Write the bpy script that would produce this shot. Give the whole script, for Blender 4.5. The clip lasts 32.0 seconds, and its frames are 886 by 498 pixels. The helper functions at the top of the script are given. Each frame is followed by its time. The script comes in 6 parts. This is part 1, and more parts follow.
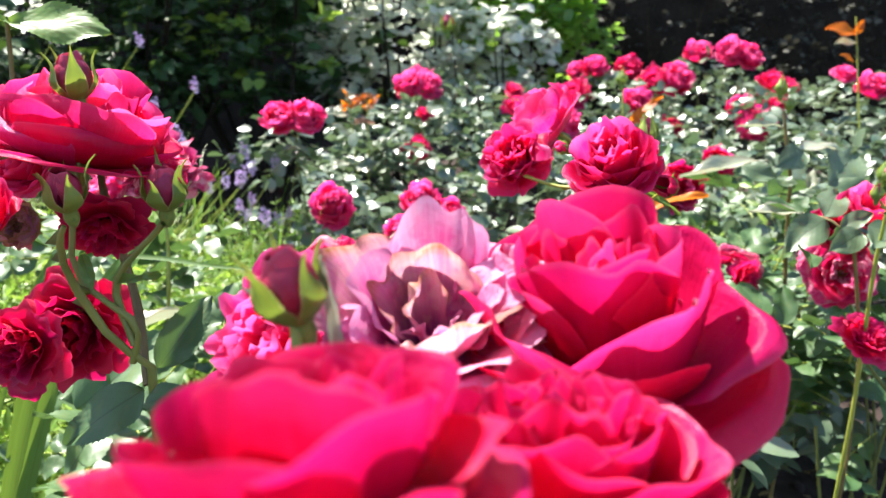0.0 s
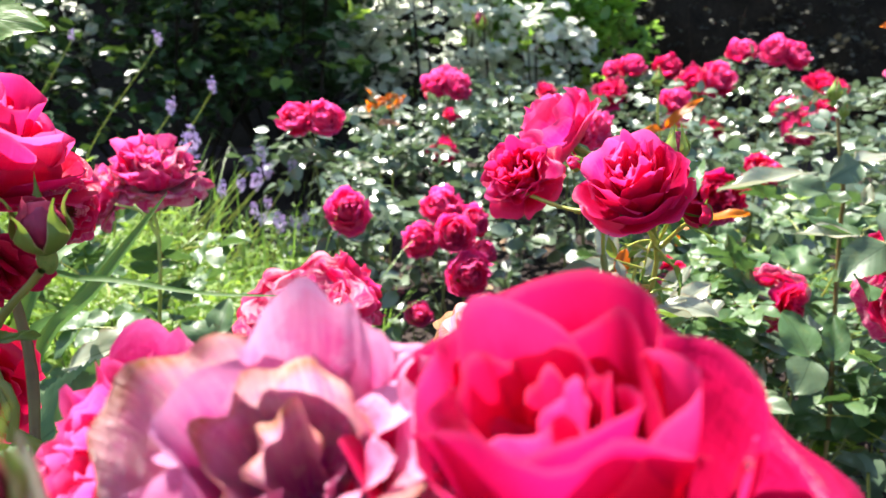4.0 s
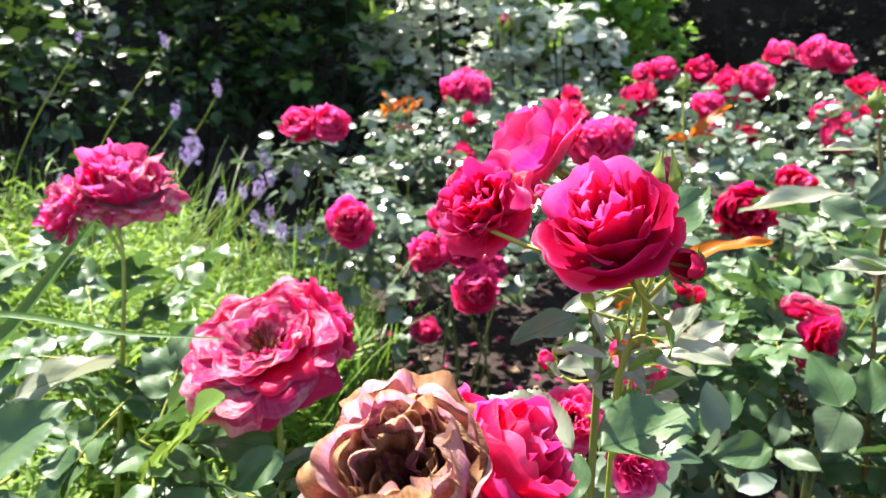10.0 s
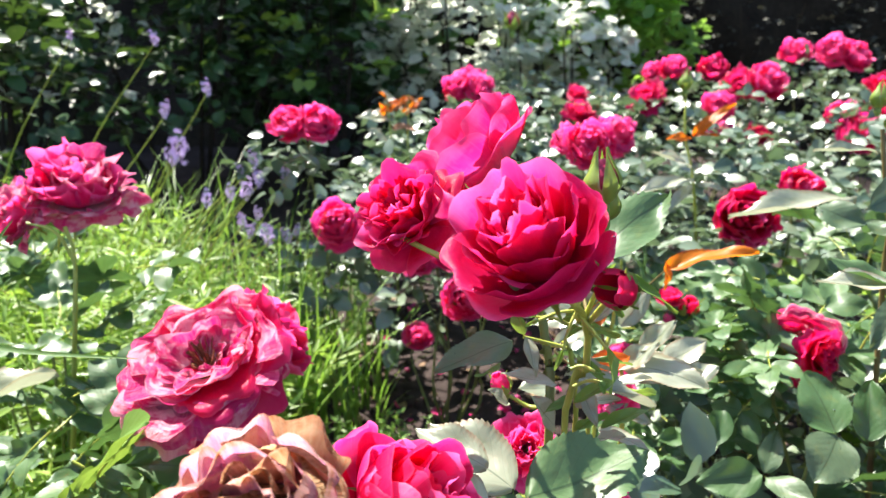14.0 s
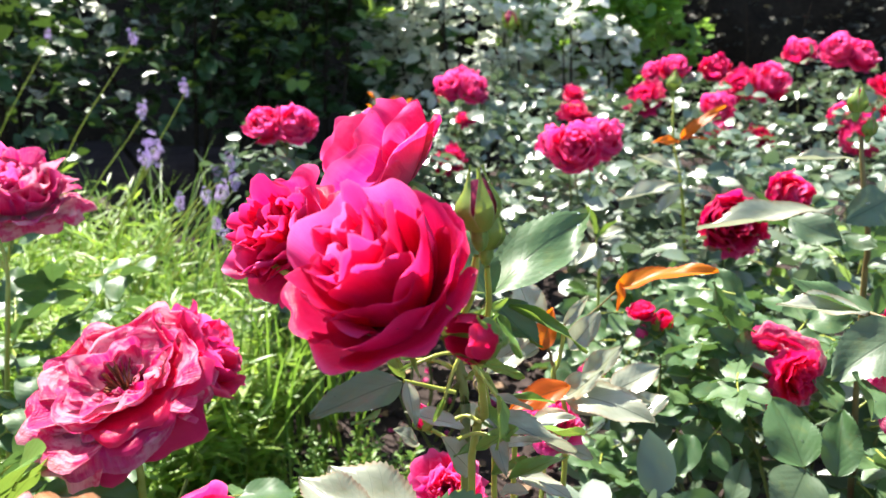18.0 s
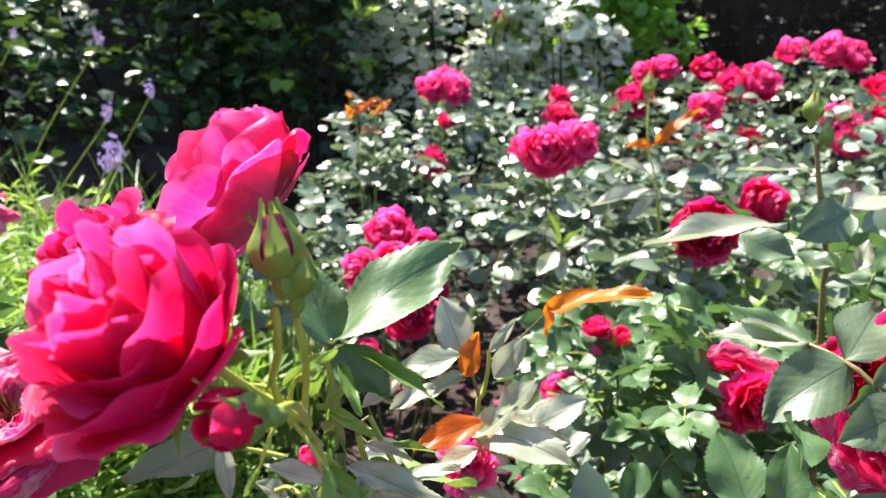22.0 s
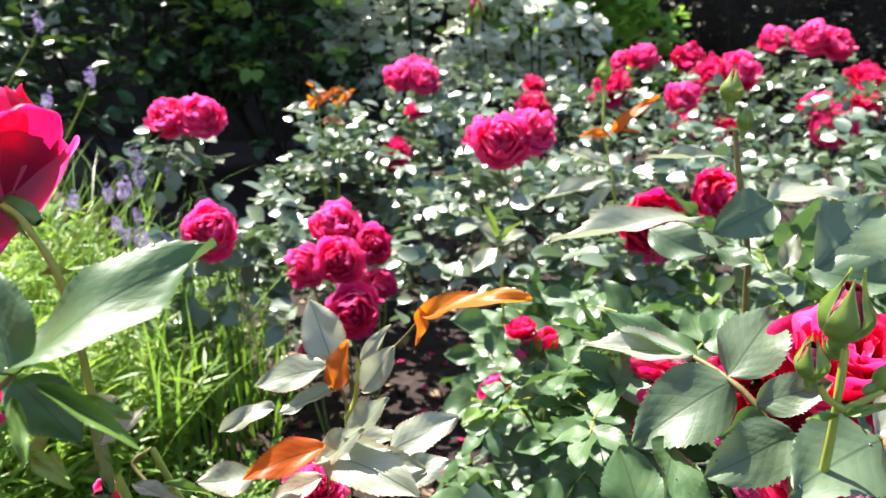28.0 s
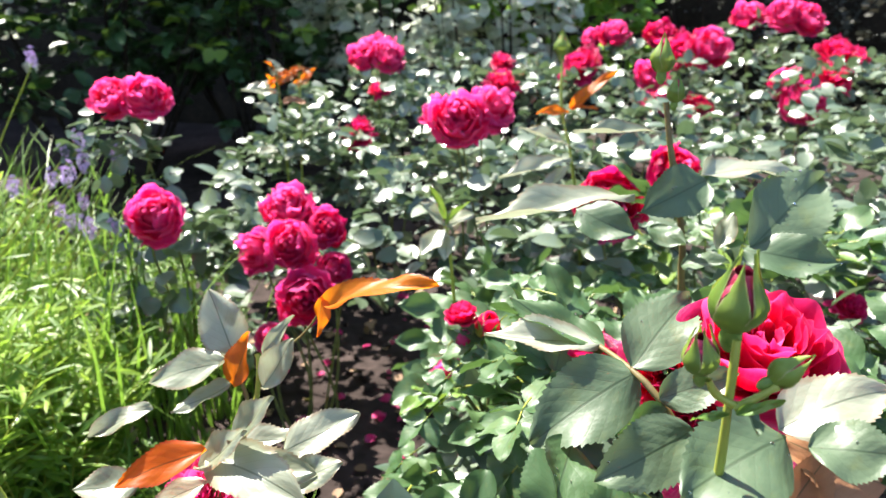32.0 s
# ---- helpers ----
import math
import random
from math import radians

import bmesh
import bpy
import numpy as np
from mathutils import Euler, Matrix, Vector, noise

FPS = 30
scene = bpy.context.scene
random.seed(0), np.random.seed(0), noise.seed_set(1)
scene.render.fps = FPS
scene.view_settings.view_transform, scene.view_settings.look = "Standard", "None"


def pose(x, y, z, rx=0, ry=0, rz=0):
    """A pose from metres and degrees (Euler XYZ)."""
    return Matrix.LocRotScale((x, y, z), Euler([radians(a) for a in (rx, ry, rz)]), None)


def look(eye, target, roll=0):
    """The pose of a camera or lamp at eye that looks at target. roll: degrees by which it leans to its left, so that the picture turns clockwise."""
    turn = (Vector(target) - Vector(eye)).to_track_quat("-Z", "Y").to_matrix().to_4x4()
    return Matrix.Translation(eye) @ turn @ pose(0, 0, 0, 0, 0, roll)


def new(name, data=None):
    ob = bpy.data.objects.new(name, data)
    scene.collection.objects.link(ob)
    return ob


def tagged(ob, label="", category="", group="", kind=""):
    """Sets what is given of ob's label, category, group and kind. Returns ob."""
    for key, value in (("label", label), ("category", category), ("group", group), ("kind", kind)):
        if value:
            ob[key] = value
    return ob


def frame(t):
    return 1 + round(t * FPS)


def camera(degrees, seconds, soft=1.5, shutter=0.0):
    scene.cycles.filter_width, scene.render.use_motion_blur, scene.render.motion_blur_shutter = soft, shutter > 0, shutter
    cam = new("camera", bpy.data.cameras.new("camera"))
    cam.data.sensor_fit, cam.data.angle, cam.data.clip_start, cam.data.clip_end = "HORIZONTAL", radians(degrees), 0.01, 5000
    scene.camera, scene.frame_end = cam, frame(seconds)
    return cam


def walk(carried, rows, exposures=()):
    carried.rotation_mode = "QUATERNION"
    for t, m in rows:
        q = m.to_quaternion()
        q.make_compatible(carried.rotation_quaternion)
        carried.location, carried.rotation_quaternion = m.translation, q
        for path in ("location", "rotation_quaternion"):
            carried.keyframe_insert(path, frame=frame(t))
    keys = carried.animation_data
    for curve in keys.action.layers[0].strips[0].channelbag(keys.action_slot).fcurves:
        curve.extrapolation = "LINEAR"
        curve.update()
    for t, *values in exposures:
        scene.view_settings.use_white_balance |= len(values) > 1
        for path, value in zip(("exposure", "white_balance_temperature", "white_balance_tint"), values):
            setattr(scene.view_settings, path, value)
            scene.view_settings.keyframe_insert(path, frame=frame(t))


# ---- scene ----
cam = camera(66.0, 32.0, soft=1.4)
PATH = [
    (0, (-0.1711, -0.2047, 0.7234), (-0.0381, 0.7422, 0.4306), 0.18),
    (1, (-0.1625, -0.1869, 0.7233), (-0.0432, 0.7618, 0.4305), 0.28),
    (2, (-0.1535, -0.1697, 0.7233), (-0.0473, 0.7804, 0.4300), 0.36),
    (3, (-0.1455, -0.1542, 0.7238), (-0.0516, 0.7968, 0.4290), 0.29),
    (6, (-0.1190, -0.1139, 0.7199), (-0.0543, 0.8398, 0.4260), 0.24),
    (7, (-0.1121, -0.1009, 0.7196), (-0.0554, 0.8533, 0.4258), 0.26),
    (8, (-0.1040, -0.0907, 0.7219), (-0.0544, 0.8639, 0.4284), 0.27),
    (9, (-0.0948, -0.0803, 0.7241), (-0.0527, 0.8747, 0.4304), 0.22),
    (10, (-0.0855, -0.0708, 0.7235), (-0.0500, 0.8848, 0.4309), 0.21),
    (11, (-0.0758, -0.0606, 0.7219), (-0.0463, 0.8954, 0.4298), 0.17),
    (12, (-0.0646, -0.0501, 0.7186), (-0.0409, 0.9061, 0.4266), 0.15),
    (13, (-0.0522, -0.0391, 0.7165), (-0.0347, 0.9171, 0.4243), 0.14),
    (14, (-0.0391, -0.0289, 0.7170), (-0.0275, 0.9273, 0.4248), 0.05),
    (17, (0.0000, 0.0001, 0.7200), (0.0002, 0.9565, 0.4277), 0.01),
    (18, (0.0127, 0.0098, 0.7171), (0.0111, 0.9659, 0.4241), 0.06),
    (19, (0.0250, 0.0160, 0.7170), (0.0222, 0.9717, 0.4229), 0.16),
    (20, (0.0397, 0.0270, 0.7158), (0.0360, 0.9829, 0.4221), 0.12),
    (21, (0.0549, 0.0381, 0.7177), (0.0509, 0.9938, 0.4234), 0.11),
    (22, (0.0687, 0.0486, 0.7192), (0.0646, 1.0044, 0.4249), 0.08),
    (23, (0.0812, 0.0578, 0.7193), (0.0775, 1.0132, 0.4239), 0.21),
    (24, (0.0962, 0.0680, 0.7192), (0.0929, 1.0231, 0.4227), 0.07),
    (25, (0.1106, 0.0772, 0.7176), (0.1082, 1.0318, 0.4196), 0.07),
    (28, (0.1458, 0.0963, 0.7076), (0.1465, 1.0489, 0.4033), 0.00),
    (29, (0.1545, 0.1014, 0.7052), (0.1578, 1.0523, 0.3956), -0.14),
    (30, (0.1647, 0.1079, 0.7031), (0.1725, 1.0566, 0.3870), -0.17),
    (31, (0.1751, 0.1149, 0.7010), (0.1901, 1.0614, 0.3785), -0.16),
    (32, (0.1880, 0.1221, 0.7000), (0.2127, 1.0657, 0.3700), -0.33),
]
walk(cam, [(t, look(eye, target, roll)) for t, eye, target, roll in PATH])
cam.data.dof.use_dof = True
cam.data.dof.focus_distance, cam.data.dof.aperture_fstop = 0.3, 16.5

# ---- light ----
world = bpy.data.worlds.new("World")
scene.world = world
world.use_nodes = True
SUN_AZ, SUN_EL = radians(-38), radians(57)      # azimuth from +y towards +x
wn = world.node_tree.nodes
sky = wn.new("ShaderNodeTexSky")
sky.sky_type, sky.sun_disc = "NISHITA", False
sky.sun_elevation, sky.sun_rotation = SUN_EL, SUN_AZ
wn["Background"].inputs["Strength"].default_value = 0.085
world.node_tree.links.new(sky.outputs[0], wn["Background"].inputs["Color"])
sun_way = Vector((math.sin(SUN_AZ) * math.cos(SUN_EL), math.cos(SUN_AZ) * math.cos(SUN_EL), math.sin(SUN_EL)))
sun = new("sun", bpy.data.lights.new("sun", "SUN"))
sun.data.energy, sun.data.angle, sun.data.color = 4.6, radians(0.55), (1.0, 0.945, 0.86)
sun.matrix_world = look(sun_way * 20, (0, 0, 0))
scene.view_settings.exposure = 2.03


# ---- materials ----
def mix(nt, fac, a, b, kind="MIX"):
    m = nt.nodes.new("ShaderNodeMix")
    m.data_type, m.blend_type = "RGBA", kind
    for sock, val in ((m.inputs[0], fac), (m.inputs[6], a), (m.inputs[7], b)):
        if hasattr(val, "links"):
            nt.links.new(val, sock)
        else:
            sock.default_value = val if isinstance(val, float) else (*val, 1)
    return m.outputs[2]


def ramp(nt, val, lo, hi):
    m = nt.nodes.new("ShaderNodeMapRange")
    m.inputs[1].default_value, m.inputs[2].default_value = lo, hi
    nt.links.new(val, m.inputs[0])
    return m.outputs[0]


def sums(nt, op, a, b):
    m = nt.nodes.new("ShaderNodeMath")
    m.operation = op
    for sock, val in zip(m.inputs, (a, b)):
        if hasattr(val, "links"):
            nt.links.new(val, sock)
        else:
            sock.default_value = val
    return m.outputs[0]


def noisy(nt, scale, vec=None, detail=3.0):
    n = nt.nodes.new("ShaderNodeTexNoise")
    n.inputs["Scale"].default_value, n.inputs["Detail"].default_value = scale, detail
    if vec is not None:
        nt.links.new(vec, n.inputs["Vector"])
    return n.outputs["Fac"]


def start(name):
    m = bpy.data.materials.new(name)
    m.use_nodes = True
    nt = m.node_tree
    return m, nt, nt.nodes["Principled BSDF"], nt.nodes["Material Output"]


def thin(nt, shader, out, colour, share):
    """Lets part of the light shine through a petal or a leaf."""
    tr = nt.nodes.new("ShaderNodeBsdfTranslucent")
    nt.links.new(colour, tr.inputs["Color"])
    mx = nt.nodes.new("ShaderNodeMixShader")
    mx.inputs[0].default_value = share
    nt.links.new(shader.outputs[0], mx.inputs[1])
    nt.links.new(tr.outputs[0], mx.inputs[2])
    nt.links.new(mx.outputs[0], out.inputs["Surface"])


def uv_parts(nt):
    uv = nt.nodes.new("ShaderNodeUVMap")
    sp = nt.nodes.new("ShaderNodeSeparateXYZ")
    nt.links.new(uv.outputs[0], sp.inputs[0])
    return uv.outputs[0], sp.outputs[0], sp.outputs[1]


def bump(nt, shader, height, strength, distance):
    b = nt.nodes.new("ShaderNodeBump")
    b.inputs["Strength"].default_value, b.inputs["Distance"].default_value = strength, distance
    nt.links.new(height, b.inputs["Height"])
    nt.links.new(b.outputs[0], shader.inputs["Normal"])


def petal_material(name, base, mid, edge, edge_from=0.75, streak=0.0, streak_colour=(0.85, 0.55, 0.65), share=0.45, ribbed=0.0, crease=0.12):
    m, nt, sh, out = start(name)
    uvv, u, v = uv_parts(nt)
    rnd = nt.nodes.new("ShaderNodeObjectInfo").outputs["Random"]
    col = mix(nt, ramp(nt, v, 0.1, 0.6), base, mid)
    wob = sums(nt, "ADD", v, sums(nt, "MULTIPLY", sums(nt, "SUBTRACT", noisy(nt, 5.0, uvv), 0.5), 0.35))
    col = mix(nt, ramp(nt, wob, edge_from, 1.02), col, edge)
    geo = nt.nodes.new("ShaderNodeTexCoord").outputs["Object"]
    mott = noisy(nt, 2.2, geo, 4.0)
    col = mix(nt, sums(nt, "MULTIPLY", ramp(nt, mott, 0.45, 0.8), 0.35), col, edge)
    if streak:
        blot = noisy(nt, 4.5, uvv, 5.0)
        amt = sums(nt, "MULTIPLY", ramp(nt, sums(nt, "ADD", blot, sums(nt, "MULTIPLY", rnd, 0.1)), 0.56, 0.64), streak)
        col = mix(nt, amt, col, streak_colour)
    ribs = nt.nodes.new("ShaderNodeMapping")
    ribs.inputs["Scale"].default_value = (26.0, 1.3, 1.0)
    nt.links.new(uvv, ribs.inputs["Vector"])
    rib = noisy(nt, 1.6, ribs.outputs[0], 3.0)
    if ribbed:
        col = mix(nt, sums(nt, "MULTIPLY", ramp(nt, rib, 0.42, 0.66), ribbed), col, streak_colour)
    else:
        col = mix(nt, sums(nt, "MULTIPLY", ramp(nt, rib, 0.5, 0.72), 0.3), col, edge)
        col = mix(nt, sums(nt, "MULTIPLY", ramp(nt, noisy(nt, 9.0, uvv, 5.0), 0.58, 0.7), 0.22), col, base)
    au = sums(nt, "ABSOLUTE", sums(nt, "SUBTRACT", u, 0.5), 0.0)
    rim = sums(nt, "MAXIMUM", ramp(nt, v, 0.96, 1.0), ramp(nt, au, 0.482, 0.498))
    col = mix(nt, sums(nt, "MULTIPLY", rim, 0.2), col, tuple(min(0.9, 0.5 * c + 0.4 * k) for c, k in zip(edge, (1.0, 0.5, 0.65))))
    hsv = nt.nodes.new("ShaderNodeHueSaturation")
    nt.links.new(col, hsv.inputs["Color"])
    nt.links.new(sums(nt, "ADD", 0.492, sums(nt, "MULTIPLY", rnd, 0.016)), hsv.inputs["Hue"])
    nt.links.new(sums(nt, "ADD", 0.8, sums(nt, "MULTIPLY", rnd, 0.4)), hsv.inputs["Value"])
    nt.links.new(hsv.outputs[0], sh.inputs["Base Color"])
    sh.inputs["Roughness"].default_value = 0.4
    sh.inputs["Specular IOR Level"].default_value = 0.36
    bump(nt, sh, sums(nt, "ADD", noisy(nt, 3.0, ribs.outputs[0], 3.0), sums(nt, "MULTIPLY", noisy(nt, 7.0, uvv, 4.0), 1.8)), crease * 1.7, 0.02)
    thin(nt, sh, out, hsv.outputs[0], share)
    return m


def leaf_material(name, dark, light, rough=0.36, share=0.22, island=False, veins=True, edge=None, spec=0.5, blotch=(0.16, 0.17, 0.03), coat=0.0, glow=(0.3, 0.42, 0.04), coat_rough=0.24):
    m, nt, sh, out = start(name)
    uvv, u, v = uv_parts(nt)
    if island:
        rnd = nt.nodes.new("ShaderNodeNewGeometry").outputs["Random Per Island"]
    else:
        rnd = nt.nodes.new("ShaderNodeObjectInfo").outputs["Random"]
    pos = nt.nodes.new("ShaderNodeTexCoord").outputs["Object"]
    col = mix(nt, rnd, dark, light)
    col = mix(nt, sums(nt, "MULTIPLY", ramp(nt, noisy(nt, 3.0, uvv, 4.0), 0.55, 0.75), 0.35), col, blotch)
    au = sums(nt, "ABSOLUTE", sums(nt, "SUBTRACT", u, 0.5), 0.0)
    if veins:
        side = nt.nodes.new("ShaderNodeMath")
        side.operation = "SINE"
        nt.links.new(sums(nt, "MULTIPLY", sums(nt, "SUBTRACT", v, sums(nt, "MULTIPLY", au, 0.75)), 46.0), side.inputs[0])
        vein = sums(nt, "MAXIMUM", ramp(nt, sums(nt, "MULTIPLY", au, -1.0), -0.026, -0.008), sums(nt, "MULTIPLY", ramp(nt, side.outputs[0], 0.93, 1.0), 0.2))
        quilt = sums(nt, "ADD", sums(nt, "MULTIPLY", side.outputs[0], -0.1), sums(nt, "ADD", sums(nt, "MULTIPLY", noisy(nt, 18.0, uvv, 1.0), 0.5), sums(nt, "MULTIPLY", noisy(nt, 4.0, uvv, 2.0), 2.0)))
        col = mix(nt, sums(nt, "MULTIPLY", vein, 0.7), col, (0.03, 0.055, 0.02))
        bump(nt, sh, sums(nt, "SUBTRACT", sums(nt, "MULTIPLY", quilt, 0.5), vein), 0.11, 0.006)
    if edge:
        col = mix(nt, ramp(nt, sums(nt, "ADD", au, sums(nt, "MULTIPLY", noisy(nt, 6.0, uvv), 0.2)), 0.52, 0.62), col, edge)
    nt.links.new(col, sh.inputs["Base Color"])
    nt.links.new(sums(nt, "ADD", rough - 0.06, sums(nt, "MULTIPLY", noisy(nt, 40.0, pos), 0.16)), sh.inputs["Roughness"])
    sh.inputs["Specular IOR Level"].default_value = spec
    sh.inputs["Coat Weight"].default_value, sh.inputs["Coat Roughness"].default_value = coat, coat_rough
    thin(nt, sh, out, mix(nt, 0.5, col, glow), share)
    return m


def plain_material(name, a, b, rough=0.5, scale=60.0, spec=0.4, height=0.0):
    m, nt, sh, out = start(name)
    pos = nt.nodes.new("ShaderNodeTexCoord").outputs["Object"]
    fine, wide = noisy(nt, scale, pos, 4.0), noisy(nt, scale / 9, pos, 3.0)
    col = mix(nt, ramp(nt, sums(nt, "ADD", sums(nt, "MULTIPLY", fine, 0.5), sums(nt, "MULTIPLY", wide, 0.5)), 0.35, 0.65), a, b)
    nt.links.new(col, sh.inputs["Base Color"])
    sh.inputs["Roughness"].default_value, sh.inputs["Specular IOR Level"].default_value = rough, spec
    if height:
        bump(nt, sh, fine, 0.8, height)
    return m


PETAL_RED = petal_material("petal_red", (0.62, 0.004, 0.095), (0.72, 0.005, 0.085), (0.84, 0.03, 0.19), share=0.64)
PETAL_DEEP = petal_material("petal_deep_red", (0.46, 0.002, 0.06), (0.58, 0.002, 0.064), (0.7, 0.01, 0.13), share=0.52)
PETAL_PINK = petal_material("petal_magenta", (0.84, 0.12, 0.36), (0.83, 0.018, 0.21), (0.9, 0.12, 0.38), share=0.6)
PETAL_DARK = petal_material("petal_crimson", (0.38, 0.002, 0.045), (0.54, 0.002, 0.06), (0.62, 0.006, 0.09))
PETAL_BUD = petal_material("petal_bud", (0.22, 0.012, 0.045), (0.3, 0.015, 0.06), (0.38, 0.035, 0.09), share=0.2)
PETAL_FADED = petal_material("petal_faded", (0.92, 0.6, 0.68), (0.66, 0.01, 0.16), (0.78, 0.06, 0.26), 0.92, 0.42, (0.92, 0.66, 0.7), 0.42, 0.14, 0.25)
PETAL_PALE = petal_material("petal_pale_pink", (0.5, 0.02, 0.2), (0.7, 0.1, 0.34), (0.76, 0.3, 0.52), 0.66, 0.4, (0.8, 0.46, 0.64), 0.4, 0.25, 0.25)
PETAL_WILT = petal_material("petal_withered", (0.66, 0.06, 0.4), (0.82, 0.3, 0.5), (0.55, 0.24, 0.07), 0.86, 0.5, (0.88, 0.6, 0.56), 0.5, 0.45, 0.4)
PETAL_TAN = petal_material("petal_tan", (0.8, 0.3, 0.26), (0.82, 0.46, 0.24), (0.36, 0.14, 0.04), 0.74, 0.5, (0.88, 0.62, 0.38), 0.45, 0.5, 0.5)
WATER, _nt, _sh, _out = start("water")
_sh.inputs["Transmission Weight"].default_value, _sh.inputs["Roughness"].default_value, _sh.inputs["IOR"].default_value = 1.0, 0.02, 1.33
STAMEN = plain_material("stamen_brown", (0.12, 0.03, 0.02), (0.32, 0.12, 0.05), 0.7, 300.0)
CORE = plain_material("hip_green", (0.09, 0.17, 0.03), (0.2, 0.28, 0.06), 0.45, 90.0)
SEPAL = leaf_material("sepal_green", (0.12, 0.21, 0.03), (0.24, 0.34, 0.055), 0.45, 0.3, veins=False, edge=(0.42, 0.4, 0.2), glow=(0.34, 0.45, 0.05))
STEM_GREEN = plain_material("stem_green", (0.2, 0.25, 0.03), (0.38, 0.4, 0.07), 0.42, 80.0, 0.5)
STEM_MID = plain_material("stem_mid_green", (0.11, 0.14, 0.03), (0.22, 0.24, 0.05), 0.45, 70.0, 0.45)
STEM_OLIVE = plain_material("stem_olive", (0.08, 0.1, 0.03), (0.17, 0.19, 0.05), 0.5, 70.0, 0.35)
STEM_BROWN = plain_material("stem_brown", (0.1, 0.06, 0.03), (0.2, 0.17, 0.05), 0.55, 60.0, 0.4, 0.001)
LEAF = leaf_material("rose_leaf", (0.045, 0.105, 0.036), (0.09, 0.16, 0.058), 0.46, 0.25, spec=0.5, coat=0.2, glow=(0.16, 0.3, 0.05), coat_rough=0.34)
LEAF_GREY = leaf_material("grey_green_leaf", (0.07, 0.12, 0.058), (0.115, 0.165, 0.09), 0.46, 0.25, spec=0.5, coat=0.22, glow=(0.2, 0.28, 0.1), coat_rough=0.36)
LEAF_YOUNG = leaf_material("young_leaf", (0.1, 0.2, 0.04), (0.2, 0.32, 0.06), 0.38, 0.35)
LEAF_ORANGE = leaf_material("copper_leaf", (0.55, 0.1, 0.008), (0.72, 0.22, 0.012), 0.4, 0.6, edge=(0.34, 0.03, 0.012), blotch=(0.4, 0.05, 0.01), glow=(0.95, 0.28, 0.005))
# green glossy leaf with the white sheen of sky and sun in its colour
LEAF_SHEEN = leaf_material("sheen_leaf", (0.2, 0.23, 0.15), (0.4, 0.42, 0.31), 0.34, 0.32, glow=(0.45, 0.48, 0.3), coat_rough=0.3, edge=(0.27, 0.18, 0.1), spec=0.9, coat=0.5)
LEAF_DRY = leaf_material("brown_leaf", (0.22, 0.09, 0.04), (0.36, 0.17, 0.08), 0.6, 0.15, blotch=(0.14, 0.06, 0.03), glow=(0.4, 0.16, 0.06))
LEAF_MASS = leaf_material("rose_foliage", (0.04, 0.085, 0.045), (0.155, 0.205, 0.125), 0.38, 0.22, island=True, veins=False, spec=0.9, coat=0.7, glow=(0.18, 0.28, 0.1), coat_rough=0.3)
# green leaves darkened in colour to stand for the shade they grow in
LEAF_SHADE = leaf_material("shade_leaf", (0.01, 0.028, 0.012), (0.045, 0.1, 0.035), 0.38, 0.13, island=True, veins=False, spec=0.35, glow=(0.2, 0.36, 0.04))
LEAF_BRIGHT = leaf_material("bright_leaf", (0.12, 0.24, 0.04), (0.33, 0.47, 0.085), 0.42, 0.5, island=True, veins=False, spec=0.5, coat=0.25, coat_rough=0.4, glow=(0.36, 0.52, 0.05))
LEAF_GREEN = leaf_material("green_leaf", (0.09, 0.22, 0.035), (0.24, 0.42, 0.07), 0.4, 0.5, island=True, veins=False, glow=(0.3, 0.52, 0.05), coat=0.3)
# brownish leaf colour kept dark in place of the shade by the hedge
LEAF_DIM_SHADE = leaf_material("dim_shade_leaf", (0.03, 0.034, 0.027), (0.085, 0.08, 0.06), 0.6, 0.12, island=True, veins=False, spec=0.25, glow=(0.1, 0.1, 0.06))
# glossy green leaves whitened: the sun's glints are painted into their colour
LEAF_GLINT = leaf_material("glint_leaf", (0.26, 0.34, 0.22), (0.78, 0.8, 0.7), 0.36, 0.5, island=True, veins=False, spec=1.0, coat=1.0, glow=(0.85, 0.88, 0.76), coat_rough=0.26)
GRASS = leaf_material("grass_blade", (0.09, 0.2, 0.03), (0.22, 0.36, 0.065), 0.42, 0.4, island=True, veins=False, glow=(0.24, 0.42, 0.04))
BLADE = leaf_material("long_blade", (0.06, 0.15, 0.025), (0.1, 0.21, 0.04), 0.5, 0.35, spec=0.3)
LILAC = plain_material("lilac_flower", (0.5, 0.34, 0.64), (0.7, 0.56, 0.8), 0.7, 400.0)
SOIL = plain_material("soil", (0.016, 0.011, 0.009), (0.06, 0.043, 0.039), 0.95, 30.0, 0.2, 0.006)
LITTER = leaf_material("dry_leaf", (0.16, 0.09, 0.05), (0.36, 0.23, 0.13), 0.7, 0.15, island=True, veins=False)
# near-black: the deep shade of hedge and branches is put into the colour
TWIG = plain_material("twig_shade", (0.012, 0.01, 0.008), (0.036, 0.028, 0.02), 0.9, 50.0, 0.1)


# ---- mesh helpers ----
rng = np.random.default_rng(7)


